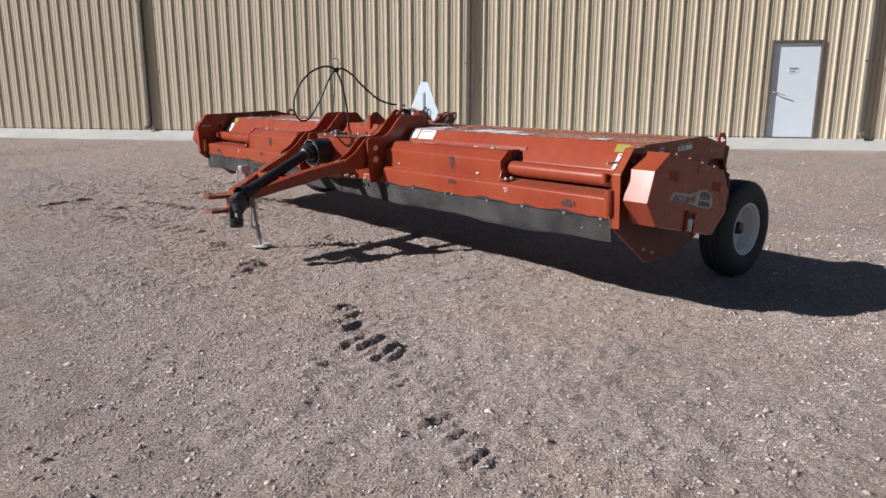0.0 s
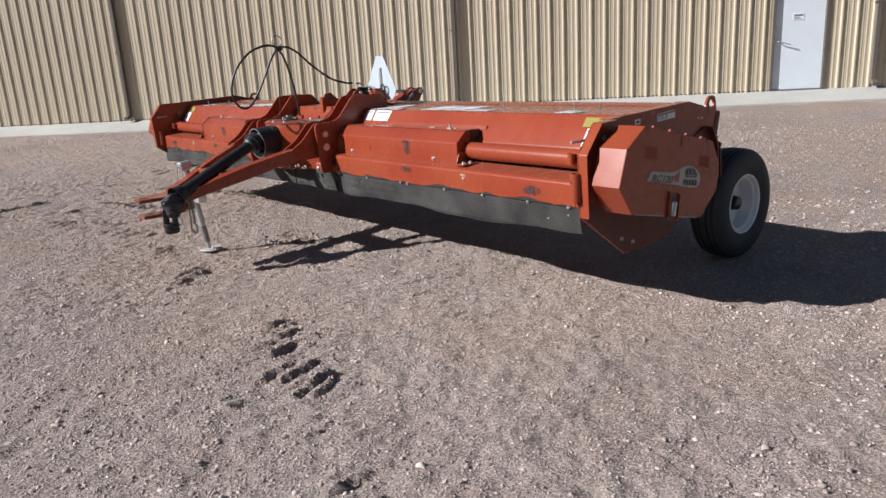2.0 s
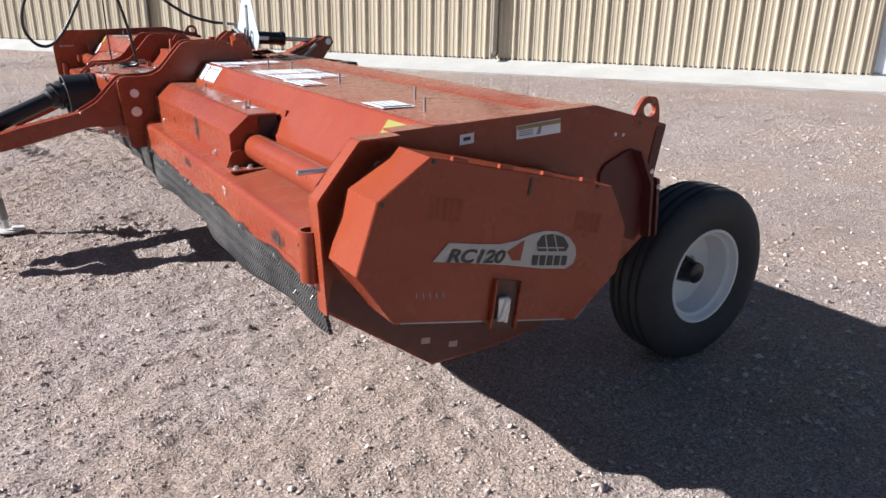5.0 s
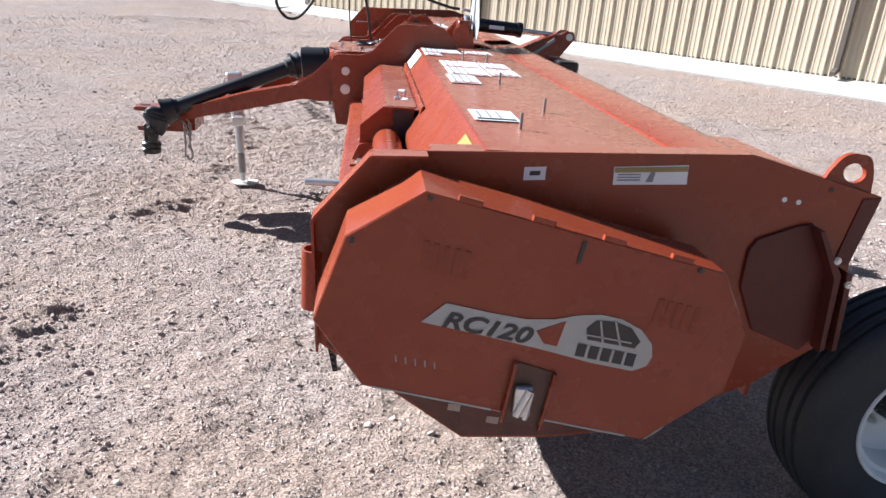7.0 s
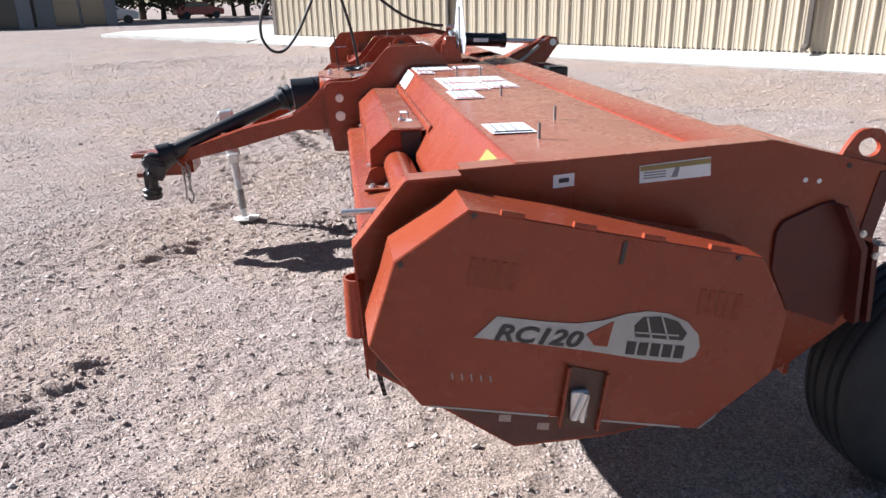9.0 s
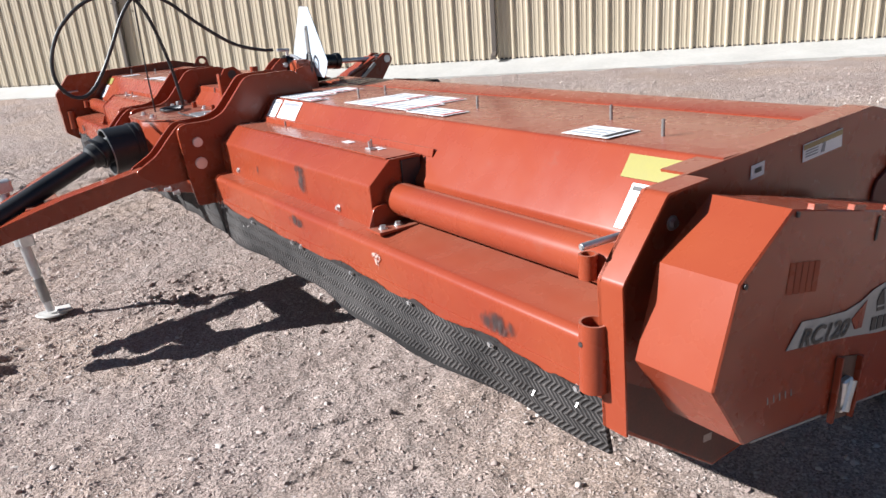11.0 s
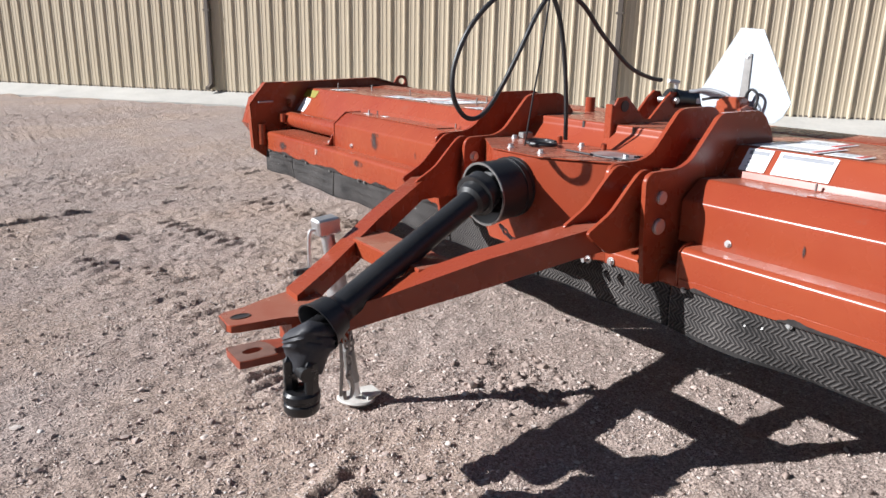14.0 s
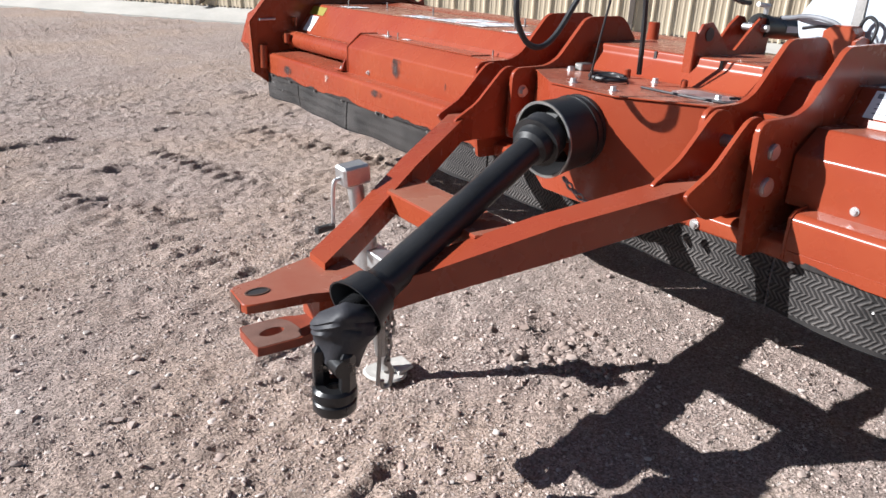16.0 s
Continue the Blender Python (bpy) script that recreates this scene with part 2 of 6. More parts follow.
DARKINK = plain("dark_print", (0.035, 0.032, 0.032), 0.5, var=0.1, bumps=0.0)
SILVER = plain("silver_sticker", (0.34, 0.35, 0.355), 0.35, metal=0.35, var=0.08, bumps=0.0)
# dark red that paints the drive cover's shade onto the lower end plate
COVERSHADE = plain("shaded_lower_red", (0.095, 0.028, 0.019), 0.55, var=0.5, scale=14)
SCUFF = broken("grey_scuff", (0.060, 0.042, 0.040), (60, 60, 16), 0.38, 0.60, 0.85)
RUBBED = broken("pale_rubbed_paint", (0.46, 0.30, 0.26), (70, 70, 70), 0.44, 0.54)
OLIVE = plain("dull_ochre_print", (0.30, 0.22, 0.07), 0.45, var=0.1, bumps=0.0)
# dark red of the wheel bracket; also paints shade on rear flange and bars
DARKRED = plain("dark_shade_red", (0.098, 0.016, 0.010), 0.55, var=0.35, scale=9)
RUSTRED = plain("dusty_dark_red", (0.205, 0.042, 0.020), 0.6, var=0.3, scale=20)
MARGIN = broken("rubbed_black_margin", (0.028, 0.024, 0.023), (9, 9, 60), 0.24, 0.42)
WORN = plain("worn_bare_iron", (0.165, 0.092, 0.072), 0.55, var=0.3, scale=24)
BOOT = plain("old_rubber_boot", (0.026, 0.026, 0.031), 0.6, var=0.35, scale=18, bumps=0.25, spec=0.4)
FOOT = plain("worn_dusty_white_paint", (0.52, 0.50, 0.46), 0.65, var=0.18, scale=30)
STEEL = plain("dull_steel", (0.30, 0.29, 0.28), 0.45, metal=0.8, var=0.2)
RUST = plain("dark_worn_steel", (0.10, 0.055, 0.04), 0.6, metal=0.3, var=0.4)
CONCRETE = plain("pale_concrete", (0.42, 0.405, 0.375), 0.85, var=0.14, scale=1.6, bumps=0.3)
BROWN = plain("brown_trim_paint", (0.115, 0.095, 0.080), 0.4, var=0.12, scale=4)
DOORW = plain("pale_grey_door_paint", (0.66, 0.70, 0.74), 0.4, var=0.04, scale=3, bumps=0.05)
ROOFM = plain("roof_sheet", (0.42, 0.38, 0.31), 0.4, var=0.1, scale=1)
BARK = plain("bark", (0.075, 0.058, 0.045), 0.9, var=0.35, scale=5, bumps=0.5)
SHED = plain("grey_blue_shed_sheet", (0.16, 0.175, 0.20), 0.55, var=0.15, scale=0.8)
GLASS = plain("dark_window_glass", (0.03, 0.035, 0.04), 0.12, var=0.2)
CARW = plain("white_car_paint", (0.70, 0.70, 0.70), 0.25, var=0.05)
CARR = plain("dull_red_car_paint", (0.30, 0.05, 0.04), 0.3, var=0.1)


# ---- mesh helpers ----
def mesh_of(name, bm, material, smooth=35):
    bmesh.ops.recalc_face_normals(bm, faces=bm.faces)
    me = bpy.data.meshes.new(name)
    bm.to_mesh(me)
    bm.free()
    me.materials.append(material)
    if smooth:
        me.polygons.foreach_set("use_smooth", [True] * len(me.polygons))
        me.set_sharp_from_angle(angle=radians(smooth))
    return me


def hang(ob, parent):
    if parent is not None:
        ob.parent = parent
        ob.matrix_parent_inverse = parent.matrix_world.inverted()
    return ob


def part(name, bm, material, parent, label="", smooth=35):
    """One mesh object under a thing or under a part; its verts are given in the world's metres."""
    ob = new(name, mesh_of(name, bm, material, smooth))
    hang(ob, parent)
    if label:
        ob["label"] = label
    return ob


def thing(name, at, label, category, group="", kind=""):
    ob = new(name)
    ob.empty_display_size = 0.1
    ob.matrix_world = Matrix.Translation(at)
    bpy.context.view_layer.update()
    return tagged(ob, label, category, group, kind)


def add_box(bm, x0, x1, y0, y1, z0, z1, bev=0.0, m=None):
    r = bmesh.ops.create_cube(bm, size=1.0, matrix=Matrix.Translation(((x0 + x1) / 2, (y0 + y1) / 2, (z0 + z1) / 2)) @ Matrix.Diagonal((abs(x1 - x0), abs(y1 - y0), abs(z1 - z0), 1)))
    vs = r["verts"]
    if bev:
        es = list({e for v in vs for e in v.link_edges})
        vs = list({v for f in bmesh.ops.bevel(bm, geom=es, offset=bev, segments=1, affect="EDGES")["faces"] for v in f.verts} | {v for v in vs if v.is_valid})
    if m is not None:
        bmesh.ops.transform(bm, matrix=m, verts=[v for v in vs if v.is_valid])
    return bm


def box(x0, x1, y0, y1, z0, z1, bev=0.004):
    return add_box(bmesh.new(), x0, x1, y0, y1, z0, z1, bev)


def add_prism(bm, poly, a, b, axis="y", bev=0.0):
    """A polygon drawn in the two other axes, drawn out from a to b along one axis."""
    def put(u, v, w):
        return {"y": (u, w, v), "x": (w, u, v), "z": (u, v, w)}[axis]
    lo = [bm.verts.new(put(u, v, a)) for u, v in poly]
    hi = [bm.verts.new(put(u, v, b)) for u, v in poly]
    k = len(poly)
    fs = [bm.faces.new(lo), bm.faces.new(hi[::-1])]
    for i in range(k):
        fs.append(bm.faces.new((lo[i], hi[i], hi[(i + 1) % k], lo[(i + 1) % k])))
    if bev:
        es = list({e for f in fs[:2] for e in f.edges})
        bmesh.ops.bevel(bm, geom=es, offset=bev, segments=1, affect="EDGES")
    return bm


def prism(poly, a, b, axis="y", bev=0.0):
    return add_prism(bmesh.new(), poly, a, b, axis, bev)


def offset_line(line, d):
    """The open polyline shifted sideways by d (to its left)."""
    out = []
    for i, p in enumerate(line):
        p = Vector(p)
        n = []
        for a, b in ((i - 1, i), (i, i + 1)):
            if 0 <= a and b < len(line):
                t = (Vector(line[b]) - Vector(line[a])).normalized()
                n.append(Vector((-t.y, t.x)))
        m = (n[0] + n[-1]).normalized()
        out.append(p + m * d / max(0.4, m.dot(n[0])))
    return out


def fillet(line, r=0.009, k=3):
    """The open polyline with its corners rounded."""
    p = [Vector(q) for q in line]
    out = [p[0]]
    for a, b, c in zip(p, p[1:], p[2:]):
        d = min(r, (b - a).length * 0.4, (c - b).length * 0.4)
        u, v = b + (a - b).normalized() * d, b + (c - b).normalized() * d
        for i in range(k + 1):
            t = i / k
            out.append(u * (1 - t) ** 2 + b * 2 * t * (1 - t) + v * t * t)
    return [tuple(q) for q in out + [p[-1]]]


def round_poly(poly, r=0.02, k=4):
    """A closed outline with its corners rounded."""
    p = [Vector(q) for q in poly]
    out = []
    for i, b in enumerate(p):
        a, c = p[i - 1], p[(i + 1) % len(p)]
        d = min(r, (b - a).length * 0.42, (c - b).length * 0.42)
        u, v = b + (a - b).normalized() * d, b + (c - b).normalized() * d
        for j in range(k + 1):
            t = j / k
            out.append(tuple(u * (1 - t) ** 2 + b * 2 * t * (1 - t) + v * t * t))
    return out


def oval(cx, cy, rx, ry, turn=0.0, k=24):
    c, s = math.cos(turn), math.sin(turn)
    pts = [(rx * math.cos(2 * math.pi * i / k), ry * math.sin(2 * math.pi * i / k)) for i in range(k)]
    return [(cx + u * c - v * s, cy + u * s + v * c) for u, v in pts]


def holed(outer, inner, a, b, axis="y"):
    """A plate with one hole: both outlines have as many points."""
    def put(u, v, w):
        return {"y": (u, w, v), "x": (w, u, v), "z": (u, v, w)}[axis]
    bm = bmesh.new()
    r = [[bm.verts.new(put(u, v, w)) for u, v in line] for line, w in ((outer, a), (outer, b), (inner, b), (inner, a))]
    k = len(outer)
    for p, q in zip(r, r[1:] + r[:1]):
        for i in range(k):
            bm.faces.new((p[i], p[(i + 1) % k], q[(i + 1) % k], q[i]))
    return bm


def resample(poly, centre, k=32):
    """The outline met by k rays from its centre."""
    out = []
    for i in range(k):
        a = 2 * math.pi * i / k
        d = Vector((math.cos(a), math.sin(a)))
        best = 0.0
        for p, q in zip(poly, poly[1:] + poly[:1]):
            e, w = Vector(q) - Vector(p), Vector(p) - Vector(centre)
            den = d.x * e.y - d.y * e.x
            if abs(den) > 1e-9:
                t, f = (w.x * e.y - w.y * e.x) / den, (w.x * d.y - w.y * d.x) / den
                if t > 0 and -1e-6 <= f <= 1 + 1e-6:
                    best = max(best, t)
        out.append((centre[0] + d.x * best, centre[1] + d.y * best))
    return out


def folded(line, a, b, thick=0.006, axis="y", bev=0.0):
    """Sheet metal folded along a line in x and z."""
    line = fillet(line)
    return prism([tuple(p) for p in line] + [tuple(p) for p in reversed(offset_line(line, thick))], a, b, axis, bev)


def add_cyl(bm, p0, p1, r0, r1=None, seg=20, caps=True, bev=0.0):
    p0, p1 = Vector(p0), Vector(p1)
    q = (p1 - p0).to_track_quat("Z", "Y").to_matrix().to_4x4()
    r = bmesh.ops.create_cone(bm, cap_ends=caps, cap_tris=False, segments=seg, radius1=r0, radius2=r0 if r1 is None else r1, depth=(p1 - p0).length, matrix=Matrix.Translation((p0 + p1) / 2) @ q)
    if bev:
        es = [e for e in {e for v in r["verts"] for e in v.link_edges} if len(e.link_faces) == 2 and any(len(f.verts) > 4 for f in e.link_faces)]
        bmesh.ops.bevel(bm, geom=es, offset=bev, segments=2, affect="EDGES")
    return bm


def cyl(p0, p1, r0, r1=None, seg=20, caps=True, bev=0.0):
    return add_cyl(bmesh.new(), p0, p1, r0, r1, seg, caps, bev)


def add_lathe(bm, prof, centre, axis, seg=40, close=True):
    """Rings of (distance along the axis, radius) round an axis through centre."""
    q = Vector(axis).to_track_quat("Z", "Y").to_matrix()
    c = Vector(centre)
    rings = []
    for h, r in prof:
        rings.append([bm.verts.new(c + q @ Vector((r * math.cos(2 * math.pi * i / seg), r * math.sin(2 * math.pi * i / seg), h))) for i in range(seg)])
    k = len(rings)
    for j in range(k if close else k - 1):
        a, b = rings[j], rings[(j + 1) % k]
        for i in range(seg):
            bm.faces.new((a[i], a[(i + 1) % seg], b[(i + 1) % seg], b[i]))
    return bm


def lathe(prof, centre, axis, seg=40, close=True):
    return add_lathe(bmesh.new(), prof, centre, axis, seg, close)


def spline(pts, per=10):
    """A Catmull-Rom line through the points."""
    p = [Vector(q) for q in pts]
    p = [2 * p[0] - p[1]] + p + [2 * p[-1] - p[-2]]
    out = []
    for i in range(1, len(p) - 2):
        for k in range(per):
            t = k / per
            out.append(0.5 * (2 * p[i] + (p[i + 1] - p[i - 1]) * t + (2 * p[i - 1] - 5 * p[i] + 4 * p[i + 1] - p[i + 2]) * t * t + (3 * p[i] - p[i - 1] - 3 * p[i + 1] + p[i + 2]) * t ** 3))
    return out + [p[-2]]


def add_pipe(bm, line, r, seg=10):
    line = [Vector(p) for p in line]
    rings, up = [], Vector((0.13, 0.21, 0.97))
    for i, p in enumerate(line):
        t = (line[min(i + 1, len(line) - 1)] - line[max(i - 1, 0)]).normalized()
        u = t.cross(up)
        u = (u if u.length > 1e-4 else t.orthogonal()).normalized()
        w = t.cross(u)
        up = u.cross(t)
        rings.append([bm.verts.new(p + r * (u * math.cos(2 * math.pi * k / seg) + w * math.sin(2 * math.pi * k / seg))) for k in range(seg)])
    for a, b in zip(rings, rings[1:]):
        for k in range(seg):
            bm.faces.new((a[k], a[(k + 1) % seg], b[(k + 1) % seg], b[k]))
    bm.faces.new(rings[0][::-1])
    bm.faces.new(rings[-1])
    return bm


def pipe(line, r, seg=10):
    return add_pipe(bmesh.new(), line, r, seg)


def add_bolt(bm, at, way, r=0.011, h=0.009):
    at, way = Vector(at), Vector(way).normalized()
    add_cyl(bm, at - way * 0.003, at + way * 0.003, r * 1.45, seg=14)
    add_cyl(bm, at + way * 0.002, at + way * h, r, r * 0.92, seg=6)
    return bm


def bolt(at, way, parent, r=0.011, h=0.009, name="bolt", m=None):
    return part(name, add_bolt(bmesh.new(), at, way, r, h), m or ZINC, parent)


def smooth01(x):
    x = np.clip(x, 0, 1)
    return x * x * (3 - 2 * x)


# ---- the building's frame: x along the wall, y into it ----
WALL_AT, WALL_TURN, BASE_Z = (12.181, 13.149), -51.3, 0.435
MB = pose(WALL_AT[0], WALL_AT[1], BASE_Z, 0, 0, WALL_TURN)
MBI = MB.inverted()


# ---- ground ----
def value_noise(x, y, seed):
    rs = np.random.RandomState(seed)
    tab = rs.rand(256, 256)
    xi, yi = np.floor(x).astype(int), np.floor(y).astype(int)
    u, v = smooth01(x - xi), smooth01(y - yi)
    a, b = tab[xi % 256, yi % 256], tab[(xi + 1) % 256, yi % 256]
    c, d = tab[xi % 256, (yi + 1) % 256], tab[(xi + 1) % 256, (yi + 1) % 256]
    return (a * (1 - u) + b * u) * (1 - v) + (c * (1 - u) + d * u) * v - 0.5


WD = (math.cos(radians(WALL_TURN)), math.sin(radians(WALL_TURN)))


def off_wall(x, y):
    """How far a place lies in front of the wall."""
    return (x - WALL_AT[0]) * WD[1] - (y - WALL_AT[1]) * WD[0]


def ground_base(x, y):
    o = off_wall(x, y)
    return 0.235 * smooth01((9.2 - o) / 8.0)


# rows of tread lugs pressed into the dirt: start, end, lugs, lug angle, half length, depth
TRACKS = [((2.30, 3.10), (2.36, 3.36), 2, 0.24, 0.135, 1.25), ((2.40, 3.66), (2.55, 4.06), 3, 0.24, 0.13, 1.2), ((2.45, 5.40), (2.72, 5.66), 3, 0.35, 0.15, 0.8),
          ((2.68, 6.35), (2.82, 6.65), 3, 0.35, 0.10, 0.7), ((1.84, 1.90), (1.99, 2.30), 3, 0.18, 0.095, 1.0), ((1.96, 3.21), (1.97, 3.24), 1, 0.0, 0.05, 0.8), ((2.10, 2.52), (2.24, 2.92), 5, 0.2, 0.12, 0.22),
          ((3.70, 4.05), (3.40, 3.36), 4, -0.3, 0.09, 0.6), ((3.55, 5.98), (3.95, 5.70), 3, 0.6, 0.10, 0.35), ((3.80, 6.20), (4.0, 5.95), 2, 0.9, 0.09, 0.3),
          ((3.63, 11.16), (4.70, 10.62), 9, 0.5, 0.10, 0.6), ((3.15, 9.80), (3.50, 8.70), 9, 0.35, 0.11, 0.6), ((4.10, 10.24), (4.62, 8.50), 11, 0.45, 0.12, 0.7), ((4.30, 9.5), (4.70, 8.0), 9, 0.2, 0.10, 0.7), ((3.35, 10.6), (4.3, 10.1), 7, 0.4, 0.09, 0.5), ((2.5, 9.6), (3.2, 9.2), 5, 0.2, 0.10, 0.5), ((4.5, 11.9), (4.95, 10.6), 6, 0.3, 0.13, 0.6),
          ((4.09, 13.79), (5.00, 13.45), 5, -0.3, 0.16, 0.6), ((3.60, 11.85), (3.95, 11.46), 3, -0.3, 0.17, 0.6), ((-2.6, 16.3), (-1.5, 15.95), 3, -0.3, 0.30, 1.1), ((-0.9, 16.3), (-0.1, 16.7), 2, 0.4, 0.30, 1.0), ((1.3, 14.95), (2.7, 15.7), 5, 0.5, 0.28, 1.1), ((-1.5, 12.4), (1.0, 12.9), 7, 0.2, 0.22, 0.8), ((0.85, 7.6), (1.4, 7.4), 3, 0.0, 0.16, 0.6), ((2.10, 10.30), (2.60, 10.46), 4, 0.35, 0.16, 0.7), ((2.40, 8.95), (2.85, 8.2), 5, 0.3, 0.12, 0.65),
          ((2.68, 9.40), (2.82, 9.50), 2, 0.1, 0.11, 0.8), ((2.2, 12.1), (2.9, 12.4), 5, 0.2, 0.15, 0.6), ((2.9, 7.3), (2.7, 7.9), 4, 0.3, 0.12, 0.7), ((2.5, 15.8), (3.1, 16.2), 4, -0.3, 0.2, 0.8),
          ((8.2, 9.6), (12.4, 6.0), 16, 0.3, 0.13, 0.8), ((7.2, 9.2), (10.8, 5.4), 14, 0.3, 0.12, 0.8), ((6.2, 12.6), (9.2, 10.4), 12, -0.2, 0.13, 0.8), ((6.8, 10.2), (8.4, 8.8), 8, 0.9, 0.12, 0.8)]
PRINTS = []
prng = random.Random(5)
for (ax, ay), (bx, by), k, turn, ln, deep in TRACKS:
    for i in range(k):
        f = (i + prng.uniform(-0.12, 0.12)) / max(1, k - 1)
        cx, cy, tilt = ax + (bx - ax) * f + prng.uniform(-0.03, 0.03), ay + (by - ay) * f + prng.uniform(-0.02, 0.02), turn + prng.uniform(-0.12, 0.12)
        PRINTS.append((cx, cy, tilt, ln * prng.uniform(0.8, 1.2), deep * prng.uniform(0.7, 1.1)))
        for side in (-1, 1):
            d, slip = side * prng.uniform(0.055, 0.09), prng.uniform(-0.07, 0.07)
            PRINTS.append((cx - d * math.sin(tilt) + slip, cy + d * math.cos(tilt), tilt + prng.uniform(-0.15, 0.15), ln * prng.uniform(0.35, 0.9), deep * prng.uniform(0.15, 0.55)))


def ground_z(x, y):
    """Height of the yard, with ruts, prints and unevenness near the machine."""
    x, y = np.asarray(x, float), np.asarray(y, float)
    z = ground_base(x, y)
    z = z + 0.030 * value_noise(x * 0.45, y * 0.45, 1) + 0.014 * value_noise(x * 1.7, y * 1.7, 2) + 0.010 * value_noise(x * 5.1, y * 5.1, 3)
    wild = smooth01((y - 6.6) / 1.5) * smooth01((13.5 - y) / 1.5) * smooth01((5.6 - x) / 1.2) * smooth01((x - 1.5) / 1.0)
    rough = 0.5 + 1.7 * wild * np.clip(value_noise(x * 1.3, y * 1.3, 8) + 0.45, 0, 1) + 1.3 * np.clip(value_noise(x * 0.7, y * 0.7, 7) + 0.25, 0, 1)
    z = z + rough * (0.012 * value_noise(x * 11, y * 11, 4) + 0.012 * value_noise(x * 23, y * 23, 5))
    z = np.array(z)
    ridge = np.abs(value_noise(x * 3.1 + 0.35 * y, y * 7.0 - x, 15)) * np.clip(value_noise(x * 0.9, y * 0.9, 16) + 0.3, 0, 0.7)
    z = z - 0.035 * ridge
    for px, py, a, ln, k in PRINTS:
        near = (np.abs(x - px) < 0.42) & (np.abs(y - py) < 0.42)
        if not near.any():
            continue
        X, Y0 = x[near], y[near]
        u = (X - px) * math.cos(a) + (Y0 - py) * math.sin(a)
        v = -(X - px) * math.sin(a) + (Y0 - py) * math.cos(a)
        v = v + 0.030 * value_noise(u * 9 + px * 31, u * 0 + py * 17, 6) + 0.018 * value_noise(u * 27 + py * 13, u * 0 + px * 19, 9)
        u = u + 0.030 * value_noise(v * 30, u * 3 + px * 7, 17)
        w = np.exp(-np.abs(u / ln) ** 6) * (1.0 + 0.8 * value_noise(X * 21, Y0 * 21, 10))
        mound = smooth01((v + 0.002) / 0.014) * smooth01((0.075 - v) / 0.060)
        pit = smooth01((0.004 - v) / 0.014) * smooth01((v + 0.050) / 0.038)
        z[near] += k * np.clip(w, 0, 1.2) * (0.028 * mound - 0.011 * pit)
    return z - 0.004


def graded(lo, hi, step, far, grow=1.16):
    core = list(np.arange(lo, hi + step / 2, step))
    s, a, b = step, lo, hi
    left, right = [], []
    while b < far:
        s *= grow
        a -= s
        b += s
        left.append(a)
        right.append(b)
    return np.array(left[::-1] + core + right)


gx, gy = graded(1.3, 5.4, 0.019, 900, 1.09), graded(1.2, 12.2, 0.019, 900, 1.09)
GX, GY = np.meshgrid(gx, gy, indexing="ij")
GZ = ground_z(GX, GY)
far_fade = np.clip((np.hypot(GX - 4, GY - 5) - 30) / 40, 0, 1)
GZ = GZ * (1 - far_fade) + far_fade * 0.10
# the yard stays below the slab and under the building
OFF = off_wall(GX, GY)
GZ = np.where(OFF < 0.85, np.minimum(GZ, 0.16), GZ)
nx, ny = GX.shape
idx = np.arange(nx * ny).reshape(nx, ny)
quads = np.stack([idx[:-1, :-1], idx[1:, :-1], idx[1:, 1:], idx[:-1, 1:]], -1).reshape(-1, 4)
gm = bpy.data.meshes.new("ground")
gm.from_pydata(np.stack([GX, GY, GZ], -1).reshape(-1, 3).tolist(), [], quads.tolist())
gm.polygons.foreach_set("use_smooth", [True] * len(gm.polygons))
gm.materials.append(GROUND)
ground = tagged(new("ground", gm), "pinkish tan gravelly dirt yard with tread prints", "ground", kind="structure")


